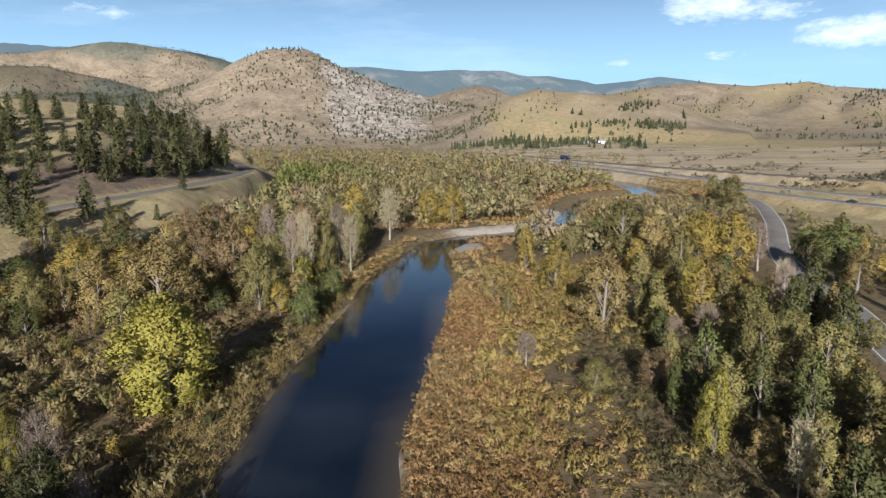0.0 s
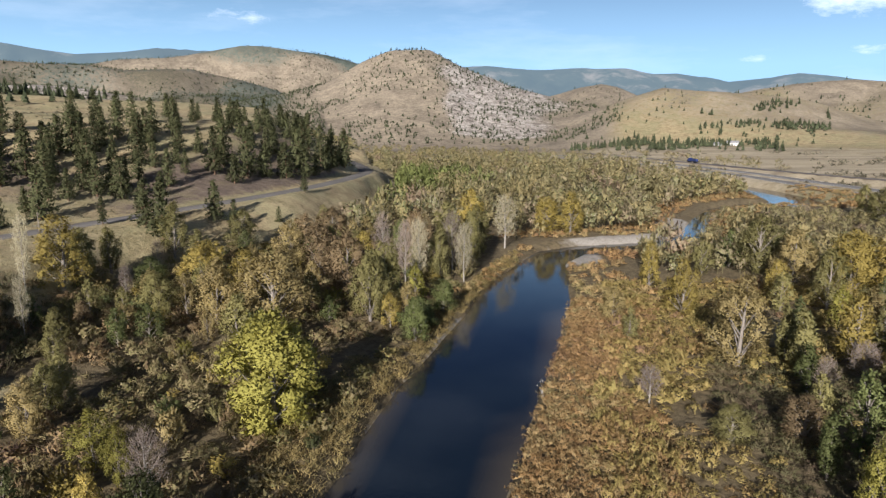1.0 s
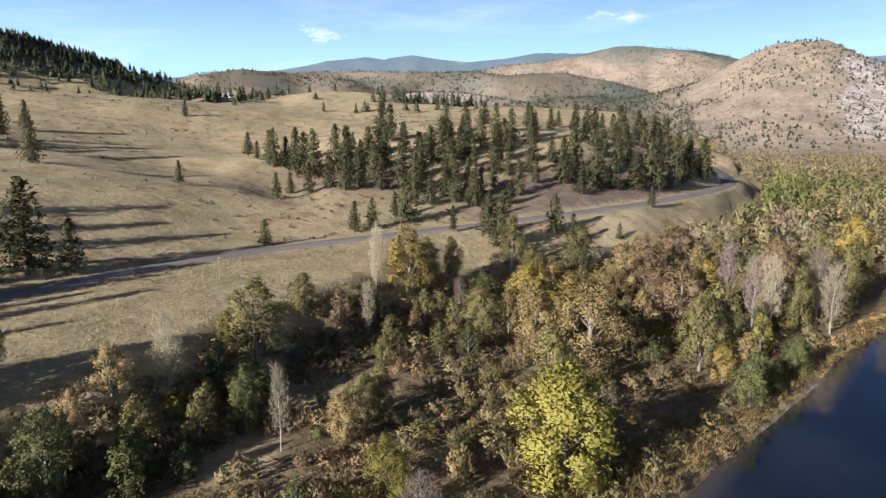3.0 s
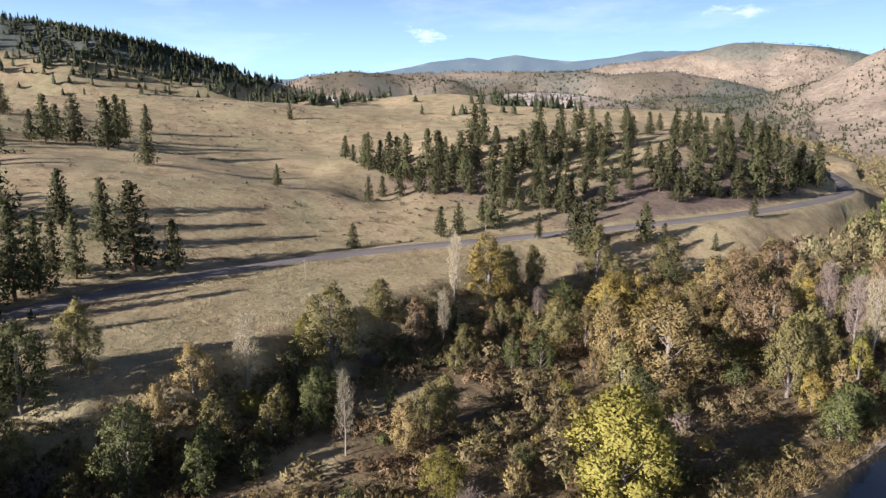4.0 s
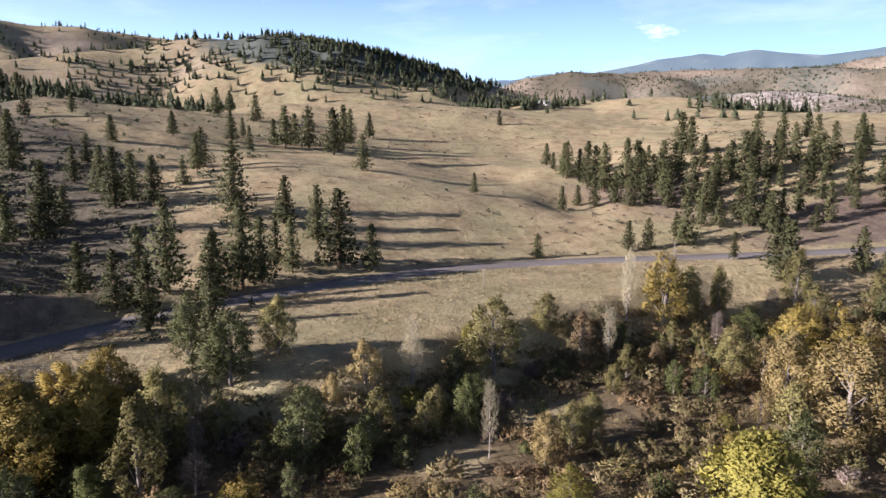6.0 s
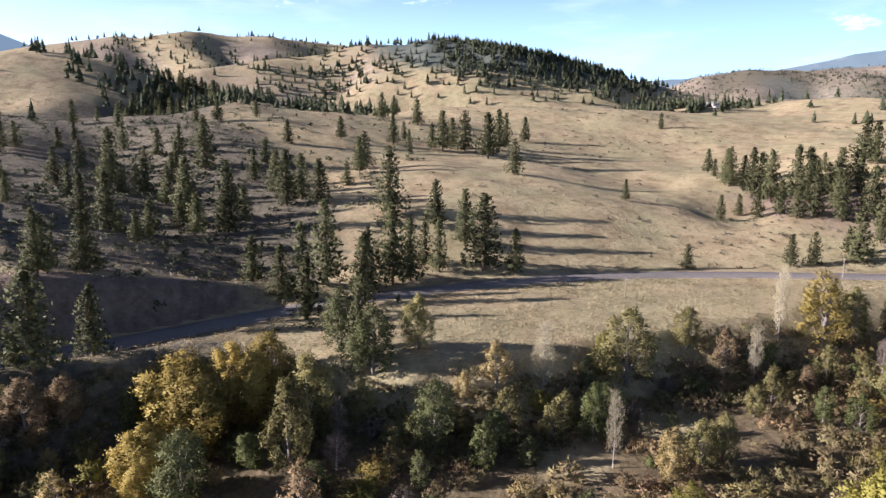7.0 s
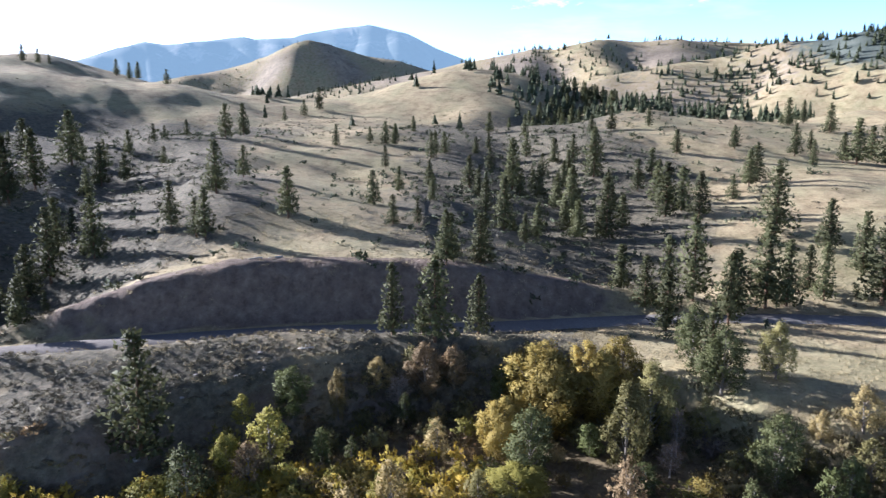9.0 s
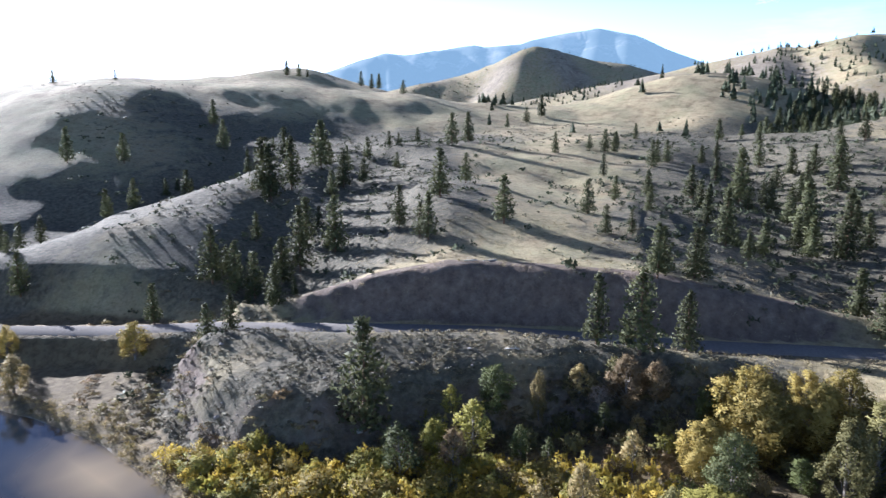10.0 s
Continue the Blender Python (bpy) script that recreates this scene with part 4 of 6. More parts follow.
# Broadleaf trees and large shrubs by colour: east, north, height, width
TREES_LIME = [(-37.9, 89.5, 17, 15.2), (-98.3, 82.1, 6.4, 4.4), (-53.7, 74.4, 7.8, 6.6), (-64.7, 9.7, 5.6, 11.5), (31.7, 75.6, 11.5, 5.7), (-48.3, 71.4, 7.7, 3.8), (-55.1, -35.9, 7.6, 5.5)]
SHRUBS_LIME = [(-69.7, 33.8, 3.4, 7.9), (-80, -3.8, 4.1, 5.7), (-59.8, -39.5, 5.2, 6.8), (-27.4, -51.6, 3.9, 10), (-43.4, -27.2, 4, 7.9), (-26.5, -64.6, 3.9, 7.7)]
TREES_TAN = [(-55.2, 130.3, 17, 16), (-67, 129.6, 14.6, 10.5), (-90.4, 58.9, 8, 6.7), (-89.1, 52.9, 5.7, 3.7), (-66.5, 78.9, 8.8, 6.3), (-74.4, 186.8, 13.7, 11.9), (-84.9, -23.5, 6.7, 6.6), (-76.2, -27.3, 10.2, 4.3), (30.1, 126.2, 17, 12.4), (58.7, 191.6, 16.3, 12.8), (92.5, 150.1, 11.6, 10.1), (36.9, 72.7, 6.5, 5.1), (42.6, 65, 9.4, 5.2), (11.1, 153.5, 7.9, 7.8), (-84.5, 161, 9.6, 10.8), (-66.9, 164.3, 11.2, 11), (-21, -128.7, 8.9, 8.7)]
SHRUBS_TAN = [(-76.7, 39.4, 3.9, 6.8), (-66.4, 56.6, 2.4, 6.4), (-49, 83, 5.2, 5.1), (-55, -14.7, 3.6, 7.1)]
TREES_RUST = [(-50.3, 161.6, 17, 12.1), (-60.6, 172.5, 16.3, 12), (-44.9, 217.8, 15.5, 10.7), (-87.7, -14.6, 11.6, 9.3), (-91.7, -10.5, 9.2, 7.4), (31.7, 97.8, 6.9, 7.6), (-78.7, 234.5, 11.9, 13.6), (-79.6, 210.3, 12.5, 10.5)]
TREES_OLIVE = [(-38.6, 149.8, 16.5, 9.2), (-109.5, 157.8, 12.2, 8.2), (-95.4, 85.9, 15.4, 12.8), (-70.3, 90, 8.5, 6.6), (-83.5, 104.7, 6.3, 5.2), (-105.8, 180.3, 16.4, 9.7), (-31.8, 184.6, 15.3, 8.8), (-25.9, 208.1, 16.7, 9.6), (-38.9, 242.8, 15.1, 11.6), (-109.6, 147.6, 11.6, 8.6), (-103.5, 102.8, 9.1, 7.9), (-95.4, 201.1, 13.7, 11.8), (-69, 85.5, 8.4, 6.1), (-84.5, 50.8, 5.7, 7.4), (58.8, 168.2, 14.4, 9.9), (54.7, 207.5, 17, 13.9), (46.2, 95.3, 14.7, 9.1), (54.7, 94.3, 11.6, 9), (57.4, 108.7, 9.5, 7.5), (71.6, 110.1, 5.7, 6.6), (40.1, 68, 9.2, 6.6), (54.3, 83.4, 8.1, 5.8), (21.9, 95.3, 5.9, 7.4), (13.6, 138.9, 7.2, 4.1)]
TREES_OLIVE_B = [(135.1, 323.3, 16.3, 16), (135.7, 345.6, 14.5, 11.4), (-26.5, 221, 17, 10.1), (-39.4, 143.3, 16, 9.7), (-59.4, 179.8, 13.8, 10.6), (-94.9, 173.1, 11.8, 8.7), (-81.7, 132.9, 10.3, 9)]
SHRUBS_OLIVE = [(-100, 26.2, 5.1, 8.1), (-93.8, 30.9, 4.9, 6.8), (-68, -24.9, 4.5, 5.4), (-71, -16.8, 4.6, 5.4), (-75.9, -8.2, 4.7, 4.7), (-35.6, -58, 2, 6.9)]
TREES_BARE = [(-46.4, 180.7, 17, 7.9), (-84.1, -18.6, 7.2, 7.1), (-77.7, 30.7, 5.5, 7.2), (38.1, 109.4, 7.6, 4.7), (48, 120.9, 6.3, 8.3), (13.5, 108.2, 5.7, 5.6), (83.7, 179.6, 12.2, 10.5), (-29.7, 193, 17, 9.7), (-39.1, 176.1, 15.8, 8.9)]
SHRUBS_BARE = [(-85.9, 36.9, 4.2, 5.5)]
TREES_PALE = [(-106.1, 126, 16.2, 5.8), (-96.2, 113.5, 11.8, 4.1), (-96.2, 69.7, 7.1, 7), (-71.3, 72.1, 11.8, 4.1), (-35.3, 175.4, 17, 8.5), (-25.4, 186, 15, 7.4), (-92.3, 68.1, 9.3, 8.1), (36, 64.6, 9.4, 4), (73.1, 145, 10, 6.1), (-18.5, 236.5, 17, 11.8)]
TREES_GOLD = [(-45, -121, 9.5, 8.5), (-27, -149, 8.5, 7), (-107.1, 137.5, 16.5, 14.9), (-81.4, 151.1, 13.3, 11.8), (-35.6, 274.8, 16.7, 14.6), (-88.4, 7.6, 17, 16), (-99.7, 20.3, 12.2, 10), (-100.9, 13.5, 9.1, 9), (26.3, 159.3, 13.6, 8.7), (69.1, 182.7, 17, 15.3), (77.4, 182.4, 17, 16), (22.6, 185.1, 12.6, 7), (-5.3, 269.5, 14.7, 13.4), (3.6, 268.6, 17, 12.2), (-71.2, 152.3, 11.7, 14.1), (-67.8, 134.5, 10.4, 9.1)]
SHRUBS_GOLD = [(-85.7, 42.9, 4.2, 4.2), (-76.8, 7.1, 4.1, 6.4), (-32.8, -41.5, 5.4, 9.8), (-37.4, -33.5, 4.9, 10.5), (-49, -20.3, 3.6, 7.1)]
TREES_GREEN = [(-79.8, 72.6, 10.4, 6.2), (-78.2, 114.5, 7.6, 5.4), (-74.4, 118.4, 7.6, 6.4), (-95, 152, 8.5, 11.1), (-27.2, 131.5, 8.3, 8.6), (-71.4, 27.2, 5.6, 6.3), (-80.9, 17.7, 6.1, 6), (-71.6, -34.2, 9.4, 10.2), (-86.9, 77.8, 7.4, 10.1), (-92, -0.9, 9.6, 6.3), (94.4, 161.3, 15.2, 16), (97.4, 181.4, 10.8, 10.6), (-27.7, 139.5, 7.2, 9.5), (-25.2, 153.5, 7.9, 7.8)]

plant([pine(10), pine(11, 0.85), pine(12, 1.1, 0.9), pine(13, 0.95, 1.1)], PINES_FIELD, "ponderosa pine standing in open tan grassland", "pines in the open field", "pine")
plant([pine(15), pine(16, 0.85), pine(17, 1.1, 0.9), pine(18, 0.95, 1.1)], PINES_MOUND, "dark green ponderosa pine on the reddish mound above the road", "pines on the mound", "pine")
plant([pine(20), pine(21, 0.85), pine(22, 1.1, 0.9), pine(23, 0.95, 1.1)], PINES_MOUND_B, "dark green ponderosa pine on the reddish mound above the road", "pines on the mound", "pine")
plant([pine(25), pine(26, 0.85), pine(27, 1.1, 0.9), pine(28, 0.95, 1.1)], PINES_ROADSIDE, "tall ponderosa pine with dark needles beside the gravel road", "pines along the road", "pine")
plant([pine(30), pine(31, 0.85), pine(32, 1.1, 0.9), pine(33, 0.95, 1.1)], PINES_SLOPE, "ponderosa pine scattered on the dry grassy slope", "pines on the slope", "pine")
plant([pine(35), pine(36, 0.85), pine(37, 1.1, 0.9), pine(38, 0.95, 1.1)], PINES_SLOPE_B, "ponderosa pine scattered on the dry grassy slope", "pines on the slope", "pine")
plant([pine(40), pine(41, 0.85), pine(42, 1.1, 0.9), pine(43, 0.95, 1.1)], PINES_SOUTH, "ponderosa pine in the shaded draw below the dry hill", "pines in the shaded draw", "pine")
plant([pine(45), pine(46, 0.85), pine(47, 1.1, 0.9), pine(48, 0.95, 1.1)], PINES_SOUTH_B, "ponderosa pine in the shaded draw below the dry hill", "pines in the shaded draw", "pine")
plant([cottonwood("lime", 40, 1.0, 1.45, True), cottonwood("lime", 41, 0.85, 1.0, True), cottonwood("lime", 42, 1.05, 0.9, True)], TREES_LIME, "cottonwood with bright yellow-green autumn leaves near the river", "river-bottom trees", "tree")
plant([shrub("lime", 44), shrub("lime", 45)], SHRUBS_LIME, "willow shrub with bright yellow-green autumn leaves near the river", "river-bottom shrubs", "shrub")
plant([cottonwood("tan", 47, 1.0, 1.1, True), cottonwood("tan", 48, 0.85, 1.0, True), cottonwood("tan", 49, 1.05, 0.9, True)], TREES_TAN, "cottonwood with thin tan autumn leaves", "river-bottom trees", "tree")
plant([shrub("tan", 51), shrub("tan", 52)], SHRUBS_TAN, "willow shrub with thin tan autumn leaves", "river-bottom shrubs", "shrub")
plant([cottonwood("rust", 54, 1.0, 1.1, True), cottonwood("rust", 55, 0.85, 1.0, True), cottonwood("rust", 56, 1.05, 0.9, True)], TREES_RUST, "cottonwood with dry rust-brown leaves", "river-bottom trees", "tree")
plant([cottonwood("olive", 58, 1.0, 1.1, True), cottonwood("olive", 59, 0.85, 1.0, True), cottonwood("olive", 60, 1.05, 0.9, True)], TREES_OLIVE, "alder with dull olive leaves turning yellow", "river-bottom trees", "tree")
plant([cottonwood("olive", 62, 1.0, 1.1, True), cottonwood("olive", 63, 0.85, 1.0, True), cottonwood("olive", 64, 1.05, 0.9, True)], TREES_OLIVE_B, "alder with dull olive leaves turning yellow", "river-bottom trees", "tree")
plant([shrub("olive", 66), shrub("olive", 67)], SHRUBS_OLIVE, "alder shrub with dull olive leaves turning yellow", "river-bottom shrubs", "shrub")
plant([bare_tree("bare", 69), bare_tree("bare", 70, 0.8)], TREES_BARE, "grey leafless tree with fine upright twigs", "river-bottom trees", "tree")
plant([shrub("bare", 73), shrub("bare", 74)], SHRUBS_BARE, "grey leafless shrub with fine upright twigs", "river-bottom shrubs", "shrub")
plant([bare_tree("pale", 76), bare_tree("pale", 77, 0.8)], TREES_PALE, "pale slender cottonwood almost bare of leaves", "river-bottom trees", "tree")
plant([cottonwood("gold", 80, 1.0, 1.1, True), cottonwood("gold", 81, 0.85, 1.0, True), cottonwood("gold", 82, 1.05, 0.9, True)], TREES_GOLD, "broad cottonwood in golden autumn leaf", "river-bottom trees", "tree")
plant([shrub("gold", 84), shrub("gold", 85)], SHRUBS_GOLD, "broad willow shrub in golden autumn leaf", "river-bottom shrubs", "shrub")
plant([cottonwood("green", 87, 1.0, 1.1, True), cottonwood("green", 88, 0.85, 1.0, True), cottonwood("green", 89, 1.05, 0.9, True)], TREES_GREEN, "leafy green riverside alder not yet turned", "river-bottom trees", "tree")


# ---- filling growth of the river bottom ----
TAKEN = [(o.location.x, o.location.y) for o in scene.objects if o.parent is None and "category" in o.keys() and o["category"] in ("tree", "pine", "shrub")]


def scatter(n, box, apart, test, seed, taken=None):
    """Up to n places in a box, apart from each other and from what stands there, where test(x, y) is above a chance."""
    r = np.random.default_rng(seed)
    x, y = r.uniform(box[0], box[2], n * 6), r.uniform(box[1], box[3], n * 6)
    ok = r.uniform(0, 1, n * 6) < test(x, y)
    cells, got = {}, []
    for px, py in (taken or []):
        cells.setdefault((int(px // apart), int(py // apart)), []).append((px, py))
    for px, py in zip(x[ok], y[ok]):
        cx, cy = int(px // apart), int(py // apart)
        near = [q for a in (-1, 0, 1) for b in (-1, 0, 1) for q in cells.get((cx + a, cy + b), ())]
        if all((px - qx) ** 2 + (py - qy) ** 2 > apart * apart for qx, qy in near):
            cells.setdefault((cx, cy), []).append((px, py))
            got.append((px, py))
            if len(got) >= n:
                break
    return got


def edge_side(x, y):
    d, _, s = along(EDGE, x, y)
    return d * s


def off_roads(x, y, m_=3.0):
    ok = np.ones(x.shape)
    for line, _, half in BEDS:
        ok = ok * (along(line, x, y)[0] > half + m_)
    return ok


def west_bottom(x, y):
    gap = river_gap(x, y)
    d, _, rs = along(RIVER, x, y)
    inside = (gap > 4) * (rs > 0) * (edge_side(x, y) < 4) * (y > -42)
    clearing = np.exp(-((x + 75) / 7) ** 2 - ((y - 67) / 9) ** 2) + np.exp(-((x + 84) / 7) ** 2 - ((y - 88) / 9) ** 2) + np.exp(-((x + 59) / 8) ** 2 - ((y - 128) / 8) ** 2) + 0.6 * np.exp(-((x + 60) / 14) ** 2 - ((y - 48) / 12) ** 2) + np.exp(-((x + 78) / 10) ** 2 - ((y - 96) / 8) ** 2) + np.exp(-((x + 35) / 7) ** 2 - ((y - 118) / 12) ** 2)
    return inside * np.clip(1 - 1.2 * clearing, 0, 1) * (0.45 + 0.55 * (wavy(x, y, 40, 3) > -0.35))


def east_wood(x, y):
    d, _, rs = along(RIVER, x, y)
    belt = (x > 38 + 12 * wavy(x, y, 30, 2)) * (x < 150) * (river_gap(x, y) > 5) * (rs < 0)
    open_ = np.exp(-((x - 42) / 12) ** 2 - ((y - 150) / 16) ** 2) + np.exp(-((x - 22) / 14) ** 2 - ((y - 105) / 12) ** 2)
    return belt * off_roads(x, y, 3.5) * np.clip(1 - open_, 0, 1) * (0.5 + 0.5 * (wavy(x, y, 45, 5) > -0.3))


def grow(places, low, high, seed):
    r = np.random.default_rng(seed)
    return [(px, py, r.uniform(low, high)) for px, py in places]


def share(places, names, chances, seed):
    r = np.random.default_rng(seed)
    pick = r.choice(len(names), len(places), p=chances)
    return {nm: [p for p, k in zip(places, pick) if k == i] for i, nm in enumerate(names)}


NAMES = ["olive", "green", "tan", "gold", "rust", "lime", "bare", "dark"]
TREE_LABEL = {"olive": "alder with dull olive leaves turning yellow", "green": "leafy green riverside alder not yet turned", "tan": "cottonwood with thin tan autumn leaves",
              "gold": "cottonwood in golden autumn leaf", "rust": "cottonwood with dry rust-brown leaves", "lime": "cottonwood with yellow-green autumn leaves", "bare": "grey leafless tree with fine upright twigs", "dark": "alder standing close among the others, its green darkened for shade"}
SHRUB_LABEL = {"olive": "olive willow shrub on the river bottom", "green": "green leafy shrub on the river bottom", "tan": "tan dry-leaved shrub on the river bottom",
               "gold": "golden-yellow willow shrub on the river bottom", "rust": "rust-brown shrub on the river bottom", "lime": "yellow-green willow shrub on the river bottom", "bare": "grey leafless shrub on the river bottom", "dark": "dark green shrub whose colour is deepened for the terrace's shade"}
wild = scatter(80, (-110, -130, -25, 245), 5.6, lambda x, y: west_bottom(x, y) * np.clip(1 - 1.15 * np.exp(-((x + 64) / 24) ** 2 - ((y - 84) / 38) ** 2), 0, 1), 3, TAKEN)
for nm, lot in share(grow(wild, 5.5, 10.5, 4), NAMES, [0.28, 0.1, 0.2, 0.1, 0.1, 0.06, 0.05, 0.11], 5).items():
    kinds = [bare_tree("bare", 301), bare_tree("bare", 302, 0.8)] if nm == "bare" else [cottonwood(nm, 310), cottonwood(nm, 311, 0.8), cottonwood(nm, 312, 0.95, 0.85)]
    plant(kinds, lot, TREE_LABEL[nm], "river-bottom trees", "tree")
TAKEN += wild
wood = scatter(66, (34, 40, 150, 225), 7.5, east_wood, 6, TAKEN)
for nm, lot in share(grow(wood, 7.0, 12.5, 7), NAMES, [0.32, 0.12, 0.16, 0.14, 0.04, 0.06, 0.06, 0.10], 8).items():
    kinds = [bare_tree("bare", 321), bare_tree("bare", 322, 0.8)] if nm == "bare" else [cottonwood(nm, 330), cottonwood(nm, 331, 0.8), cottonwood(nm, 332, 0.95, 0.85)]
    plant(kinds, lot, TREE_LABEL[nm], "trees along the asphalt road", "tree")
TAKEN += wood


def near_wood(x, y):
    return (x > 30 + 7 * wavy(x, y, 26, 2) + 0.12 * np.clip(y - 80, 0, 99)) * off_roads(x, y, 3.5)


stand = scatter(50, (26, 50, 84, 140), 5.8, near_wood, 71, TAKEN)
for nm, lot in share(grow(stand, 8.0, 13.5, 72), NAMES, [0.3, 0.38, 0.04, 0.02, 0.0, 0.04, 0.06, 0.16], 73).items():
    kinds = [bare_tree("bare", 361), bare_tree("bare", 362, 0.8)] if nm == "bare" else [cottonwood(nm, 370, 0.75), cottonwood(nm, 371, 0.55), cottonwood(nm, 372, 0.65, 0.8)]
    plant(kinds, lot, TREE_LABEL[nm], "trees along the asphalt road", "tree")
TAKEN += stand


def foot_wood(x, y):
    s = edge_side(x, y)
    return (s > -16) * (s < 1) * (y > -25) * (y < 150) * (1 - 0.65 * (y > 70)) * (0.3 + 0.7 * (wavy(x, y, 30, 4) > -0.1))


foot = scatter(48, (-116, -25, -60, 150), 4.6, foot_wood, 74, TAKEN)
# Over a third take the darkened leaves in place of the terrace's shade
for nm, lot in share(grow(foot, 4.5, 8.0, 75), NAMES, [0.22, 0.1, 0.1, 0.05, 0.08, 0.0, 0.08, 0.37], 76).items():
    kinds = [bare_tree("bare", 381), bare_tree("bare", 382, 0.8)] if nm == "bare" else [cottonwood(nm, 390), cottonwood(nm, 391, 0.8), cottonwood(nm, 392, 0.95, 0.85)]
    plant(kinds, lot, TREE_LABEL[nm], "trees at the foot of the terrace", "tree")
TAKEN += foot
TALL = [(-87, 10, 16, 13), (-93, 18, 15, 12), (-95, 4, 13.5, 11), (-76, 4, 11, 9)]
plant([cottonwood("gold", 395, 1.0, 1.5, True), cottonwood("gold", 396, 0.9, 1.5, True)], TALL, "broad cottonwood in golden autumn leaf", "tall trees at the foot of the terrace", "tree")
# Half take the shade-darkened leaves; some heights raised to cast more shade
TALL_DARK = [(-104, 33, 13, 9), (-88, 27, 15.5, 11), (-96, 38, 13, 9), (-79, 24, 15, 10), (-70, 10, 13, 9), (-102, 47, 11, 8), (-80, 46, 13, 9), (-46, 48, 10.5, 7), (-38, 60, 10, 7)]
# Trees added out of view so that their shadows darken the bank northwards
SHADE_TREES = [(-38, 33, 16, 11), (-31, 29, 15, 10), (-41, 23, 16, 12), (-33, 17, 15, 10), (-27, 36, 13, 8), (-46, 34, 14, 10)]
plant([cottonwood("olive", 399, 1.0, 1.2), cottonwood("gold", 400, 0.9, 1.2)], SHADE_TREES, "unseen tall cottonwood added to shade the river bank", "tall trees by the river", "tree")
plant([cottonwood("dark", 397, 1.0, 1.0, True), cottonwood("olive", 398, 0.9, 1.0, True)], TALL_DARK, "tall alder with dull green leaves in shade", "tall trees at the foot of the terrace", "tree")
TAKEN += [p[:2] for p in TALL + TALL_DARK + SHADE_TREES]
bush = scatter(150, (-108, -130, -25, 240), 3.6, west_bottom, 9, TAKEN)
for nm, lot in share(grow(bush, 1.8, 4.6, 10), NAMES, [0.2, 0.06, 0.28, 0.15, 0.10, 0.1, 0.04, 0.07], 11).items():
    plant([shrub(nm, 340), shrub(nm, 341), shrub(nm, 342)], lot, SHRUB_LABEL[nm], "river-bottom shrubs", "shrub")
TAKEN += bush


BAND = [(-19, -68), (-29, -57), (-38, -38), (-50, -22), (-62, -2)]


def gold_row(x, y):
    d, _, rs = along(RIVER, x, y)
    return (rs > 0) * (river_gap(x, y) > 3) * ((river_gap(x, y) < 12) * (y > -30) + (along(BAND, x, y)[0] < 9) > 0) * (wavy(x, y, 22, 6) > -0.45)


row = scatter(100, (-60, -75, -18, 40), 1.9, gold_row, 12)
for nm, lot in share(grow(row, 2.4, 4.6, 13), ["gold", "lime", "olive", "tan"], [0.45, 0.4, 0.08, 0.07], 14).items():
    plant([shrub(nm, 350), shrub(nm, 351), shrub(nm, 352)], lot, SHRUB_LABEL[nm], "yellow willows along the bank", "shrub")
TAKEN += row


def mound_wood(x, y):
    return np.exp(-((x + 150) / 55) ** 2 - ((y - 335) / 75) ** 2) * (along(ROAD, x, y)[0] > 9) * (edge_side(x, y) > 5)


grove = scatter(46, (-245, 225, -100, 470), 8.0, mound_wood, 15, TAKEN)


def near_mound(x, y):
    return np.exp(-((x + 185) / 45) ** 2 - ((y - 240) / 45) ** 2) * (along(ROAD, x, y)[0] > 9)


clump = scatter(46, (-260, 165, -125, 330), 5.5, near_mound, 111, TAKEN + grove)
plant([pine(431), pine(432, 0.85), pine(433, 1.1, 0.9)], grow(clump, 8, 17, 112), "dark green ponderosa pine in a close stand above the road", "pines on the mound", "pine")


def draw_wood(x, y):
    d = np.minimum(along(DRAWS[0][0], x, y)[0], np.minimum(along(DRAWS[1][0], x, y)[0], along(DRAWS[2][0], x, y)[0]))
    return np.exp(-(d / 14) ** 2) * (along(ROAD, x, y)[0] > 9) * 0.6


dell = scatter(95, (-390, -285, -50, 40), 6.0, draw_wood, 17, TAKEN)


def upper_draw(x, y):
    d, at, _ = along(DRAWS[3][0], x, y)
    return np.exp(-(d / 15) ** 2) * (at > 0.2) * (at < 2.8)


upper = scatter(75, (-610, -125, -395, -30), 4.5, upper_draw, 117, TAKEN)


def flank_wood(x, y):
    return np.exp(-((x + 255) / 75) ** 2 - ((y + 30) / 36) ** 2) * (along(ROAD, x, y)[0] > 12)


flank = scatter(48, (-390, -110, -150, 50), 7.0, flank_wood, 77, TAKEN + dell)
plant([pine(421), pine(422, 0.85), pine(423, 1.0, 0.9)], grow(flank, 6, 14, 78), "ponderosa pine scattered on the dry grassy slope", "pines on the slope", "pine")


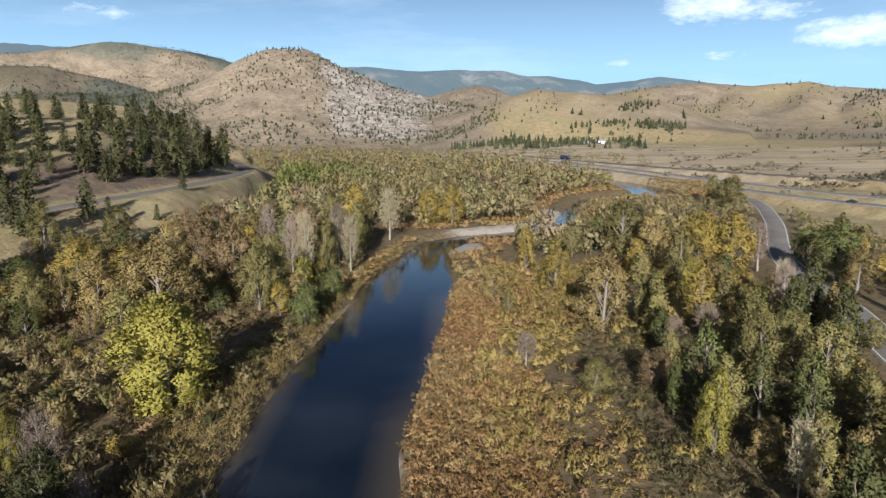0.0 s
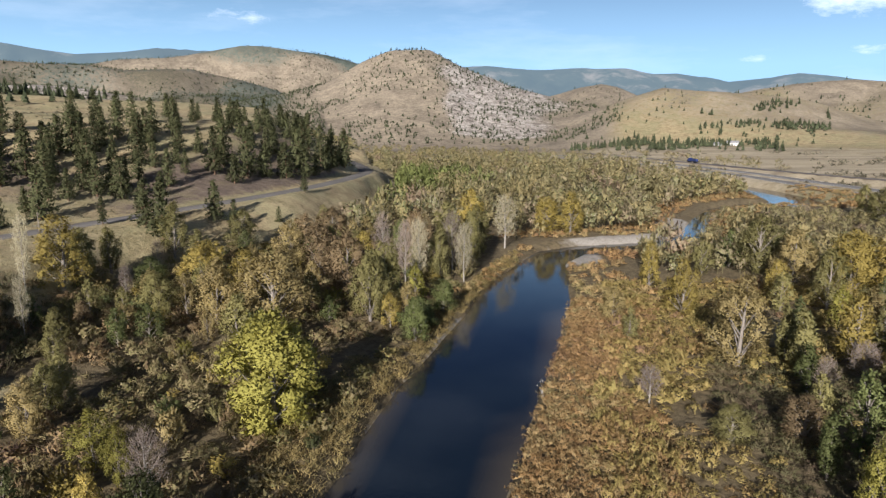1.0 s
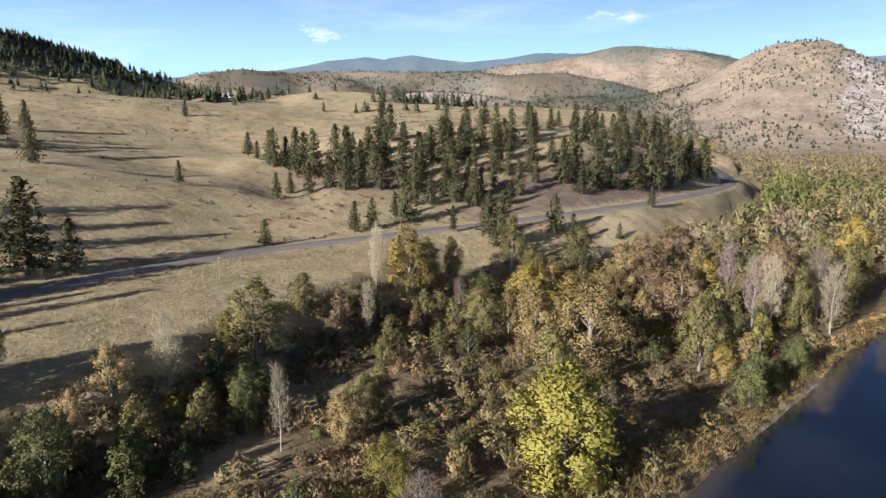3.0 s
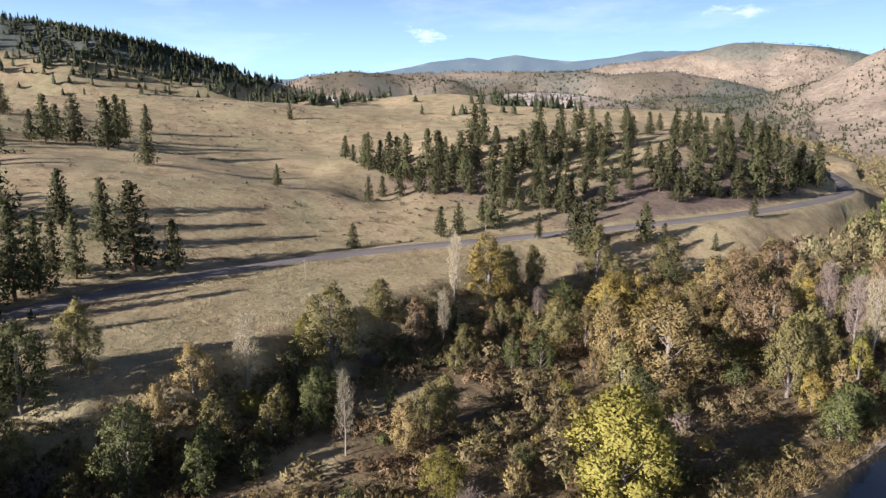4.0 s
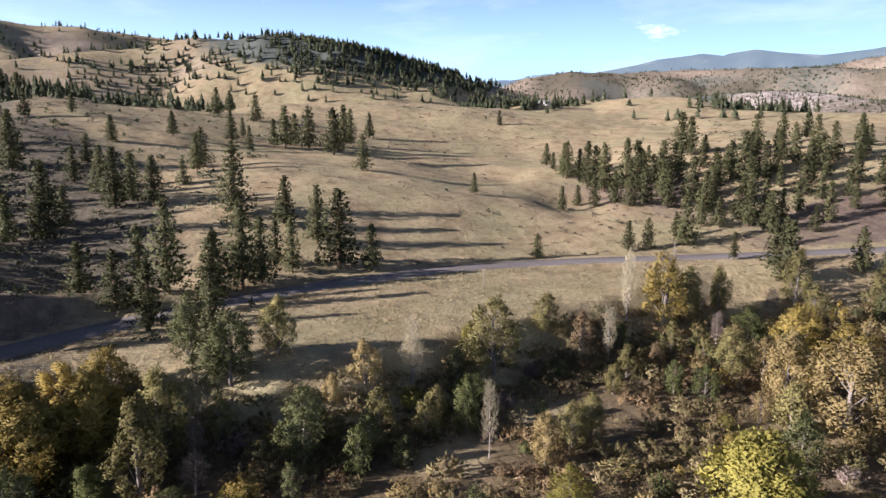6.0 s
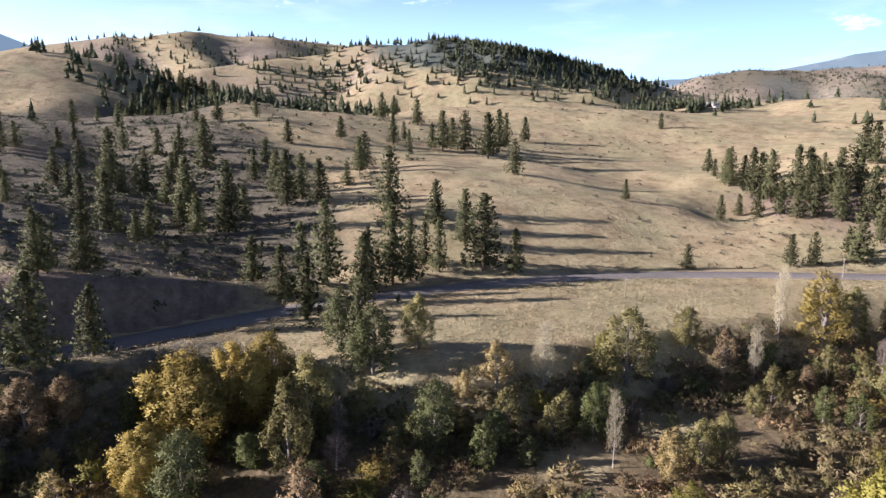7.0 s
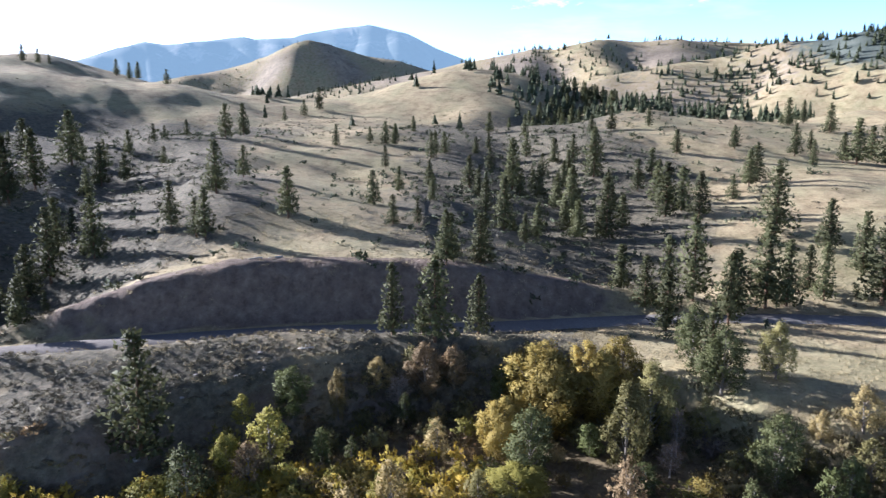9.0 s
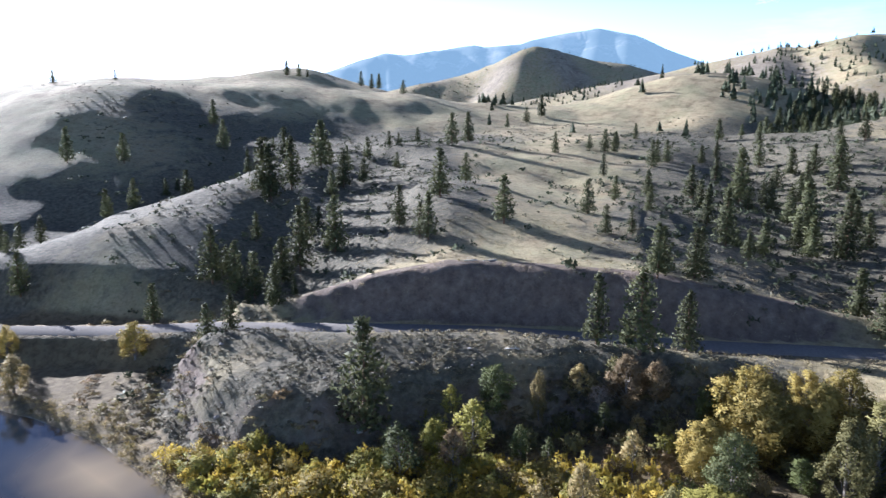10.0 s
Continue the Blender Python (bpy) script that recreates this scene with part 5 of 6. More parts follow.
# ---- growth past counting ----
def mass(name, label, category, pattern, places, heights, widths, mat, seed):
    """One mesh of many alike plants: patterns of triangles (1 m high and wide) set at places."""
    r = np.random.default_rng(seed)
    a = np.array(places, float)
    z = ground_z(a[:, 0], a[:, 1])
    out, tint, face = [], [], []
    for k in range(len(a)):
        tri = pattern[k % len(pattern)]
        t = r.uniform(0, 6.28)
        c, s = math.cos(t), math.sin(t)
        v = np.empty_like(tri)
        v[..., 0] = (tri[..., 0] * c - tri[..., 1] * s) * widths[k] + a[k, 0]
        v[..., 1] = (tri[..., 0] * s + tri[..., 1] * c) * widths[k] + a[k, 1]
        v[..., 2] = tri[..., 2] * heights[k] + z[k] - 0.03
        out.append(v)
        face.append(outward(v, (a[k, 0], a[k, 1], z[k] + 0.3 * heights[k]), (1 / widths[k], 1 / widths[k], 0.9 / heights[k])))
        tint.append(np.full(len(tri) * 3, np.clip(0.5 + 0.3 * wavy(a[k:k + 1, 0], a[k:k + 1, 1], 34, 9)[0] + 0.28 * wavy(a[k:k + 1, 0], a[k:k + 1, 1], 11, 4)[0] + r.normal(0, 0.2), 0, 1)))
    me = blades_mesh(name, np.concatenate(out), mat, np.concatenate(face))
    weight(me, "tint", np.concatenate(tint))
    return tagged(new(name, me), label, category, kind="stuff")


M_STAND = make_leaf("stand_pine_needles", around(LEAF["pine"]), True)
STAND = [pine_blades(s, 1.0, 0.75, 5, 1.25)[0] / np.array([5.0, 5.0, 10.0]) for s in (401, 402, 403, 404)]
for lot, low_, high_, label, sd in ((grove, 9, 16, "close stand of dark ponderosa pines on the mound above the road", 16), (dell, 5, 14, "dark ponderosa pines in the shaded draws of the slope", 18), (upper, 7, 13, "dark pines filling a draw of the upper slope", 118)):
    tall = np.random.default_rng(sd).uniform(low_, high_, len(lot))
    mass("pine_stand", label, "pines", STAND, lot, tall, tall * 0.45, M_STAND, sd)


def tuft(n, per, seed, length=0.30, width=0.13, fan=0.5):
    """A bushy pattern 1 m high and 1 m across."""
    r = np.random.default_rng(seed)
    a, d = r.uniform(0, 6.28, n), 0.5 * np.sqrt(r.uniform(0, 1, n))
    h = np.sqrt(np.clip(1 - (d / 0.55) ** 2, 0.05, 1)) * r.uniform(0.35, 0.95, n)
    tip = np.stack([np.cos(a) * d, np.sin(a) * d, h * 0.85], 1)
    return sprays(tip, np.stack([np.cos(a) * d, np.sin(a) * d, np.full(n, 0.9)], 1), per, length, width, fan, 0, np.stack([np.cos(a) * d * 2, np.sin(a) * d * 2, np.full(n, 0.55)], 1))


def canopy(seed, n=24, per=8):
    """A treetop pattern 1 m high and 1 m across, crown from a quarter of the height upwards."""
    r = np.random.default_rng(seed)
    w = unit(r.normal(0, 1, (n, 3)))
    tip = w * np.array([0.42, 0.42, 0.36]) * r.uniform(0.6, 1, (n, 1)) + np.array([0, 0, 0.58])
    stem = np.array([[[-0.02, 0, 0], [0.02, 0, 0], [0, 0.01, 0.6]], [[0, -0.02, 0], [0, 0.02, 0], [0.01, 0, 0.6]]])
    return np.concatenate([sprays(tip, w + np.array([0, 0, 0.8]), per, 0.105, 0.078, 0.8, 0, w, 0.05), stem])


def spire(seed, levels=7, sides=5):
    """A small conifer pattern 1 m high: stacked ragged skirts of needles."""
    r = np.random.default_rng(seed)
    tris = []
    for k in range(levels):
        z0, z1 = 0.08 + 0.8 * k / levels, 0.08 + 0.8 * k / levels + 0.30
        rad = 0.5 * (1 - k / levels) ** 0.75
        for j in range(sides):
            a0 = 6.283 * j / sides + r.uniform(0, 0.9)
            a1 = a0 + 6.283 / sides * r.uniform(0.7, 1.25)
            r0, r1 = rad * r.uniform(0.7, 1.15), rad * r.uniform(0.7, 1.15)
            tris.append([[math.cos(a0) * r0, math.sin(a0) * r0, z0 + r.uniform(-0.04, 0.04)], [math.cos(a1) * r1, math.sin(a1) * r1, z0 + r.uniform(-0.04, 0.04)], [0, 0, min(1.0, z1)]])
    return np.array(tris)


def rnd(n, low, high, seed):
    return np.random.default_rng(seed).uniform(low, high, n)


def mounds(places, low, high, seed):
    """Heights that swell into clumps a few metres across, with low gaps between."""
    a = np.array(places, float)
    k = np.clip(0.5 + 0.75 * wavy(a[:, 0], a[:, 1], 7, 3) + np.random.default_rng(seed).normal(0, 0.2, len(a)), 0, 1)
    return low + (high - low) * k


def thicket(x, y):
    """The willow belt of the right-hand bank and the bars upstream."""
    gap = river_gap(x, y)
    d, at, s = along(RIVER, x, y)
    belt = (s < 0) * (gap > 0.6) * (gap < 17 + 8 * wavy(x, y, 30, 1)) * (y > 20) * (y < 470)
    bar = np.exp(-(((x - 6) / 8) ** 2 + ((y - 223) / 10) ** 2)) > 0.4
    up = (s > 0) * (gap > 8) * (gap < 26) * (y > 258) * (y < 520) + (s > 0) * (gap > 0.3) * (gap < 4.5 + 6 * (y < 118)) * (y > -60) * (y < 240)
    return np.clip(belt * (1 - bar) + up, 0, 1)


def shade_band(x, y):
    """Where undergrowth darkened as shade grows, in and beside the close stand by the asphalt road."""
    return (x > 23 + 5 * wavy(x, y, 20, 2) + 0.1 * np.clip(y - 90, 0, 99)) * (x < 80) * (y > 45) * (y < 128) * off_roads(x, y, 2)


def brush(x, y):
    """Mixed low brush of the valley floor on both banks."""
    gap = river_gap(x, y)
    d, at, s = along(RIVER, x, y)
    east = (s < 0) * (gap > 9) * (x < 62 + 0.1 * y) * (y > 30) * (y < 300)
    open_ = np.exp(-((x - 42) / 13) ** 2 - ((y - 150) / 17) ** 2) + 0.8 * np.exp(-((x - 24) / 10) ** 2 - ((y - 112) / 8) ** 2)
    return np.clip(east * np.clip(1 - open_, 0.05, 1) * (0.12 + 0.88 * (wavy(x, y, 17, 7) + 0.6 * wavy(x, y, 8, 2) > -0.3)) * (1 - 0.95 * shade_band(x, y)) + 0.95 * west_bottom(x, y), 0, 1) * off_roads(x, y, 2)


def deep_wood(x, y):
    """The closed cottonwood forest upstream of the bend."""
    gap = river_gap(x, y)
    d, at, s = along(RIVER, x, y)
    north = (s > 0) * (gap > 12) * (edge_side(x, y) < -2) * (y > 232) * (y < 640) * (land(x, y) < 13)
    east = (s < 0) * (gap > 12) * (y > 200) * (y < 262) * (x < 80)
    return np.clip(north + 0.7 * east, 0, 1) * off_roads(x, y, 4) * (0.3 + 0.7 * (wavy(x, y, 38, 4) > -0.25)) * (1 - np.exp(-((x + 86) / 24) ** 2 - ((y - 415) / 58) ** 2))


WILLOW = [tuft(14, 6, s, 0.26, 0.14) for s in (1, 2, 3, 4, 5)]
FINE = [tuft(22, 8, s, 0.17, 0.058, 0.4) for s in (6, 7, 8, 9)]
ROUND = [tuft(26, 8, s, 0.15, 0.1, 0.9) for s in (31, 32, 33, 34)]
SEDGE = [tuft(12, 7, s, 0.42, 0.05, 0.3) for s in (16, 17, 18)]
p1 = scatter(1700, (-10, 20, 60, 170), 0.92, thicket, 21)
mass("willow_thicket", "dense orange-tan willow thicket along the river bank", "willows", FINE, p1, rnd(len(p1), 1.0, 2.1, 22), rnd(len(p1), 1.9, 2.9, 23), M_WILLOWS, 24)
p7 = scatter(1500, (-62, -70, -14, 240), 0.85, lambda x, y: thicket(x, y) * (along(RIVER, x, y)[2] > 0), 86)
mass("willow_thicket", "olive-gold willows and sedge fringing the river bank", "willows", SEDGE, p7, rnd(len(p7), 0.8, 1.7, 87), rnd(len(p7), 1.6, 2.6, 88), M_FRINGE, 89)
p16 = scatter(260, (-40, -150, -10, -58), 1.3, lambda x, y: (along(RIVER, x, y)[2] > 0) * (river_gap(x, y) > 0.2) * (river_gap(x, y) < 4.5), 127)
mass("sedge", "green-gold sedge along the edge of the cove", "sedge", SEDGE, p16, rnd(len(p16), 0.5, 1.3, 128), rnd(len(p16), 1.4, 2.6, 129), M_FRINGE, 130)
p8 = scatter(1500, (-50, 170, 160, 500), 1.2, thicket, 82)
mass("willow_thicket", "dense orange-tan willow thicket along the river bank", "willows", WILLOW, p8, rnd(len(p8), 1.1, 2.4, 83), rnd(len(p8), 1.9, 3.1, 84), M_WILLOWS, 85)
p2 = scatter(1500, (-4, 30, 80, 190), 1.45, brush, 25, TAKEN)
p2a, p2b = [p for p in p2 if p[1] < 108], [p for p in p2 if p[1] >= 108]
mass("brush", "mixed brown, olive and yellow brush on the river bottom", "brush", [tuft(34, 8, s, 0.105, 0.066, 0.9) for s in (41, 42, 43)], p2a, mounds(p2a, 0.6, 3.4, 26), rnd(len(p2a), 1.3, 2.5, 27), M_EASTBRUSH, 28)
mass("brush", "mixed brown, olive and yellow brush on the river bottom", "brush", FINE + ROUND, p2b, mounds(p2b, 0.7, 3.4, 26), rnd(len(p2b), 2.2, 3.6, 27), M_EASTBRUSH, 28)
p6 = scatter(900, (-110, -42, -25, 240), 1.9, west_bottom, 37, TAKEN)
mass("brush", "tan and olive brush between the trees of the river bottom", "brush", FINE, p6, mounds(p6, 0.6, 3.4, 38), rnd(len(p6), 2.2, 3.8, 39), M_BRUSH, 40)
p13 = scatter(330, (-108, 40, -25, 240), 3.2, west_bottom, 113, TAKEN)
mass("brush", "rounded olive, tan and gold shrubs between the trees of the river bottom", "brush", ROUND, p13, rnd(len(p13), 1.8, 4.4, 114), rnd(len(p13), 2.4, 5.0, 115), M_BRUSH, 116)
p11 = scatter(420, (30, 205, 150, 345), 2.6, lambda x, y: (along(RIVER, x, y)[2] < 0) * (river_gap(x, y) > 1) * off_roads(x, y, 3), 103, TAKEN)
mass("brush", "low golden and tan willow brush by the far bend", "brush", [canopy(s) for s in range(3)], p11, mounds(p11, 2.5, 6.0, 104), rnd(len(p11), 3.0, 5.5, 105), M_FOREST, 106)
# Undergrowth whose dark colour takes the place of shade under the stand
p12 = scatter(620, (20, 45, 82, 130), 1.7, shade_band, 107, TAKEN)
mass("brush", "grey-brown undergrowth beneath the roadside trees, darkened to stand in for shade", "brush", FINE, p12, mounds(p12, 0.5, 2.4, 108), rnd(len(p12), 2.0, 3.4, 109), M_SHADE, 110)
p9 = scatter(380, (-72, -78, -16, 40), 1.9, gold_row, 95)
mass("yellow_willows", "row of bright yellow and lime willows along the bank", "willows", ROUND, p9, rnd(len(p9), 2.4, 4.8, 96), rnd(len(p9), 2.6, 4.2, 97), M_YELLOW, 98)
# Shade at the terrace foot deepened by darker brush colour
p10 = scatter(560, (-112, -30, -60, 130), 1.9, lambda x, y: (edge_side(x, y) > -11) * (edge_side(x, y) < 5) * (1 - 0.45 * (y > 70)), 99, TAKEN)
mass("brush", "green and brown brush below the terrace, darkened to stand in for shade", "brush", FINE, p10, rnd(len(p10), 1.4, 3.6, 100), rnd(len(p10), 2.4, 4.2, 101), M_SHADE, 102)
p15 = scatter(430, (-90, -150, -20, -28), 2.2, lambda x, y: (edge_side(x, y) > -22) * (edge_side(x, y) < 5) * (river_gap(x, y) > 1.5) * off_roads(x, y, 1.5) * np.clip(0.35 + wavy(x, y, 12, 3), 0.05, 1), 123, TAKEN)
mass("brush", "low brown and olive brush on the rocky bluff", "brush", WILLOW, p15, rnd(len(p15), 0.5, 1.9, 124), rnd(len(p15), 1.2, 3.2, 125), M_BRUSH, 126)
p3 = scatter(1350, (-190, 195, 165, 760), 4.3, deep_wood, 29, TAKEN)
mass("cottonwood_forest", "closed autumn cottonwood forest in olive, tan and gold", "forest", [canopy(s) for s in range(6)], p3, rnd(len(p3), 6, 14, 30), rnd(len(p3), 6, 10, 31), M_FOREST, 32)


def upper_wood(x, y):
    """The woods along the river where the valley narrows."""
    d = along(RIVER, x, y)[0]
    return np.exp(-(d / 110) ** 2) * (river_gap(x, y) > 6) * off_roads(x, y, 5)


p14 = scatter(650, (-420, 640, 190, 1150), 6.0, upper_wood, 119)
mass("cottonwood_forest", "mixed autumn woods along the upper river", "forest", [canopy(s, 20, 6) for s in range(4)], p14, rnd(len(p14), 6, 13, 120), rnd(len(p14), 7, 12, 121), M_FOREST, 122)


def bearing(x, y):
    return np.hypot(x - 12, y - 22), np.degrees(np.arctan2(12 - x, y - 22))


def polar_scatter(n, near, far, a0, a1, seed, test=None, apart=4.0):
    r = np.random.default_rng(seed)
    rr, aa = np.sqrt(r.uniform(near ** 2, far ** 2, n * 3)), np.radians(r.uniform(a0, a1, n * 3))
    x, y = 12 - rr * np.sin(aa), 22 + rr * np.cos(aa)
    keep = np.ones(n * 3, bool) if test is None else r.uniform(0, 1, n * 3) < test(x, y, rr, np.degrees(aa))
    return list(zip(x[keep][:n], y[keep][:n]))


def steep_wood(x, y, rr, aa):
    z = ground_z(x, y)
    return np.clip(step(0.03, 0.115, (z - 40) / rr + 0.035 * wavy(x, y, 170, 2)) * (1 - 0.85 * step(76, 81, aa + 3 * wavy(x, y, 90, 4))), 0.02, 1)


def patchy(size, cut, seed):
    return lambda x, y, rr, aa: np.clip((wavy(x, y, size, seed) - cut) * 3, 0.03, 1)


SPIRES = [spire(s, 6, 4) for s in range(6)]
M_GREEN = make_leaf("green_willow_leaves", around((0.19, 0.215, 0.07)), True)


def green_patch(x, y):
    return np.exp(-((x + 86) / 26) ** 2 - ((y - 415) / 62) ** 2) * (edge_side(x, y) < 0) * (river_gap(x, y) > 6)


p4 = scatter(230, (-140, 300, -40, 560), 3.8, green_patch, 33)
mass("green_willows", "patch of still green willows in the autumn forest", "willows", [canopy(s) for s in range(6, 9)], p4, rnd(len(p4), 10, 15, 34), rnd(len(p4), 6, 9, 35), M_GREEN, 36)
far_pines = polar_scatter(1900, 690, 1050, 57.5, 88, 41, steep_wood) + polar_scatter(620, 420, 1000, 80, 126, 42, patchy(130, 0.0, 3)) \
    + polar_scatter(650, 900, 1700, 82, 124, 43, patchy(240, 0.0, 5)) + polar_scatter(240, 520, 700, 36, 64, 47, patchy(60, 0.15, 5)) \
    + polar_scatter(170, 960, 1130, -16, 0, 44, patchy(60, -0.1, 2)) + polar_scatter(60, 1150, 1300, -18, -10, 45, patchy(50, 0.0, 2)) + polar_scatter(520, 1700, 2350, -33, -6, 46, patchy(170, 0.25, 4)) + polar_scatter(110, 1230, 1420, -19, -12, 131, patchy(70, 0.05, 2)) + polar_scatter(90, 1080, 1160, -16, -1, 132, patchy(60, -0.2, 2))
mass("distant_pines", "dark pines scattered over the distant hills", "pines", SPIRES, far_pines, rnd(len(far_pines), 6, 14, 48), rnd(len(far_pines), 4, 7.5, 49), M_FARPINE, 50)
hill_trees = polar_scatter(2300, 1180, 1720, -4, 30, 51, patchy(150, -0.3, 3)) + polar_scatter(4600, 1180, 2100, 20, 60, 52, patchy(170, -0.4, 6)) \
    + polar_scatter(2600, 1800, 2700, 10, 52, 53, patchy(300, -0.25, 7)) + polar_scatter(500, 2000, 2850, 108, 132, 54, patchy(200, -0.1, 7)) + polar_scatter(700, 1000, 2300, -33, 0, 56, patchy(150, 0.0, 3))
mass("hillside_junipers", "small dark junipers dotted over the rocky hills", "junipers", [spire(s, 3, 4) for s in range(4)], hill_trees, rnd(len(hill_trees), 3.0, 8.0, 55), rnd(len(hill_trees), 2.8, 6.5, 56), M_FARPINE, 57)


def slope_test(x, y, rr, aa):
    d, _, s = along(ROAD, x, y)
    return (d * s > 8) * np.clip((wavy(x, y, 70, 8) + 0.25) * 1.5, 0.05, 1)


LOWTUFT = [tuft(8, 3, s, 0.4, 0.26) for s in (11, 12, 13)]
sage = polar_scatter(2600, 120, 520, 40, 160, 61, slope_test)
dark_bush = polar_scatter(900, 130, 420, 78, 160, 58, lambda x, y, rr, aa: (along(ROAD, x, y)[0] > 9) * np.clip(np.exp(-(np.minimum(along(DRAWS[0][0], x, y)[0], along(DRAWS[1][0], x, y)[0]) / 55) ** 2), 0.15, 1))
dark_bush += scatter(420, (-390, -110, -150, 50), 3.0, flank_wood, 79)
mass("juniper_bushes", "rounded dark juniper bushes on the dry slope", "junipers", LOWTUFT, dark_bush, rnd(len(dark_bush), 0.9, 2.6, 59), rnd(len(dark_bush), 1.4, 3.6, 60), M_FARPINE, 61)
mass("sagebrush", "low grey-green sagebrush on the dry slope", "sagebrush", LOWTUFT, sage, rnd(len(sage), 0.4, 1.3, 62), rnd(len(sage), 0.8, 2.2, 63), M_SAGE, 64)


def terrace_top(x, y):
    return (edge_side(x, y) > -9) * (edge_side(x, y) < 24) * off_roads(x, y, 1.0) * (0.3 + 0.7 * (wavy(x, y, 10, 5) > -0.15))


p17 = scatter(850, (-95, -125, -28, -12), 1.3, terrace_top, 133, TAKEN)
mass("sagebrush", "brown sagebrush and bunchgrass on the terrace above the cove", "sagebrush", WILLOW, p17, rnd(len(p17), 0.3, 1.1, 134), rnd(len(p17), 0.8, 2.0, 135), M_SAGE, 136)


def flat_brush(x, y, rr, aa):
    return np.clip((wavy(x, y, 60, 2) - 0.1) * 2, 0.04, 1) * off_roads(x, y, 3) * (river_gap(x, y) > 8)


rows = polar_scatter(700, 380, 620, -36, -17, 65, flat_brush) + polar_scatter(400, 620, 1000, -36, -4, 66, flat_brush)
mass("valley_brush", "grey-brown brush beside the highway", "brush", LOWTUFT, rows, rnd(len(rows), 1.2, 4.0, 67), rnd(len(rows), 2.5, 6, 68), M_SAGE, 69)


def meadow(x, y):
    s = edge_side(x, y)
    d, _, rs = along(ROAD, x, y)
    return (s > -2) * (d > 4.8) * ((rs < 0) + 0.35 * (d < 60)) * (y > -110) * (y < 210) * (0.25 + 0.75 * (wavy(x, y, 13, 4) > -0.1))


M_TUFTS = make_leaf("dry_grass_blades", [(0.1, (0.20, 0.175, 0.09)), (0.5, (0.33, 0.275, 0.15)), (0.9, (0.42, 0.35, 0.205))], True, 0.2)
TUFTS = [tuft(5, 4, s, 0.7, 0.10, 0.35) for s in (21, 22, 23)]
p5 = scatter(2600, (-175, -110, -60, 210), 1.1, meadow, 91)
mass("dry_grass", "tufts of dry tan grass in the roadside meadow", "grass", TUFTS, p5, rnd(len(p5), 0.3, 0.8, 92), rnd(len(p5), 0.7, 1.7, 93), M_TUFTS, 94)


# ---- small things ----
def plain(name, colour, rough=0.6, metal=0.0):
    mat, tree, p = material(name, rough)
    c = ramp(tree, noise_at(tree, 4.0, 6, 0.7, None, True), [(0.3, tuple(v * 0.75 for v in colour)), (0.7, colour)])
    tree.links.new(c, p.inputs["Base Color"])
    p.inputs["Metallic"].default_value = metal
    return mat


M_WOODPOLE = plain("weathered_wood", (0.30, 0.26, 0.21), 0.9)
M_SNAG = plain("bleached_wood", (0.62, 0.58, 0.52), 0.85)
M_WALL = plain("white_siding", (0.74, 0.73, 0.70), 0.7)
M_ROOF = plain("grey_roofing", (0.30, 0.30, 0.31), 0.7)
M_PANE = plain("window_glass", (0.04, 0.05, 0.06), 0.1)
M_DOOR = plain("brown_door", (0.16, 0.10, 0.06), 0.6)
M_BLUE = plain("dark_blue_paint", (0.03, 0.05, 0.16), 0.4)
M_BLACK = plain("dark_steel", (0.04, 0.04, 0.045), 0.5, 0.5)
M_STEEL = plain("rail_steel", (0.35, 0.33, 0.31), 0.4, 0.8)
M_CAR = plain("dark_car_paint", (0.05, 0.05, 0.06), 0.3)
M_SIGN = plain("orange_sign_face", (0.75, 0.17, 0.04), 0.5)
M_BALLAST = make_road("rail_ballast", (0.14, 0.12, 0.105), (0.26, 0.225, 0.195))
M_STONE = plain("grey_boulder", (0.38, 0.35, 0.32), 0.9)


def part(name, bm, mat, parent, label="", smooth=False):
    """Link a bmesh as one mesh under a thing or a part."""
    me = bpy.data.meshes.new(name)
    bm.to_mesh(me)
    bm.free()
    me.materials.append(mat)
    if smooth:
        me.polygons.foreach_set("use_smooth", [True] * len(me.polygons))
    ob = new(name, me)
    ob.parent = parent
    if label:
        tagged(ob, label)
    return ob


def box(size, at, bevel=0.03):
    bm = bmesh.new()
    bmesh.ops.create_cube(bm, size=1, matrix=Matrix.Translation(at) @ Matrix.Diagonal((*size, 1)))
    if bevel:
        bmesh.ops.bevel(bm, geom=bm.edges[:], offset=bevel, segments=1, affect="EDGES")
    return bm


def tube(r1, r2, length, m_, sides=10):
    bm = bmesh.new()
    bmesh.ops.create_cone(bm, cap_ends=True, segments=sides, radius1=r1, radius2=r2, depth=length, matrix=m_)
    return bm


def at_ground(root, x, y, turn=0.0, lift=0.0):
    root.matrix_basis = pose(x, y, float(ground_z(np.array([x]), np.array([y]))[0]) + lift, 0, 0, turn)
    return root


def utility_pole(x, y, height, turn):
    root = new("utility_pole")
    part("post", tube(0.13, 0.09, height + 0.5, pose(0, 0, height / 2 - 0.25)), M_WOODPOLE, root)
    part("crossarm", box((1.5, 0.1, 0.12), (0, 0.12, height - 0.5), 0.01), M_WOODPOLE, root)
    return tagged(at_ground(root, x, y, turn), "weathered wooden utility pole in the meadow", "pole", "poles by the road")


utility_pole(-107, 47.6, 5.6, 20)
utility_pole(-132, 103, 5.2, 10)
utility_pole(-139, 170, 5.6, -20)


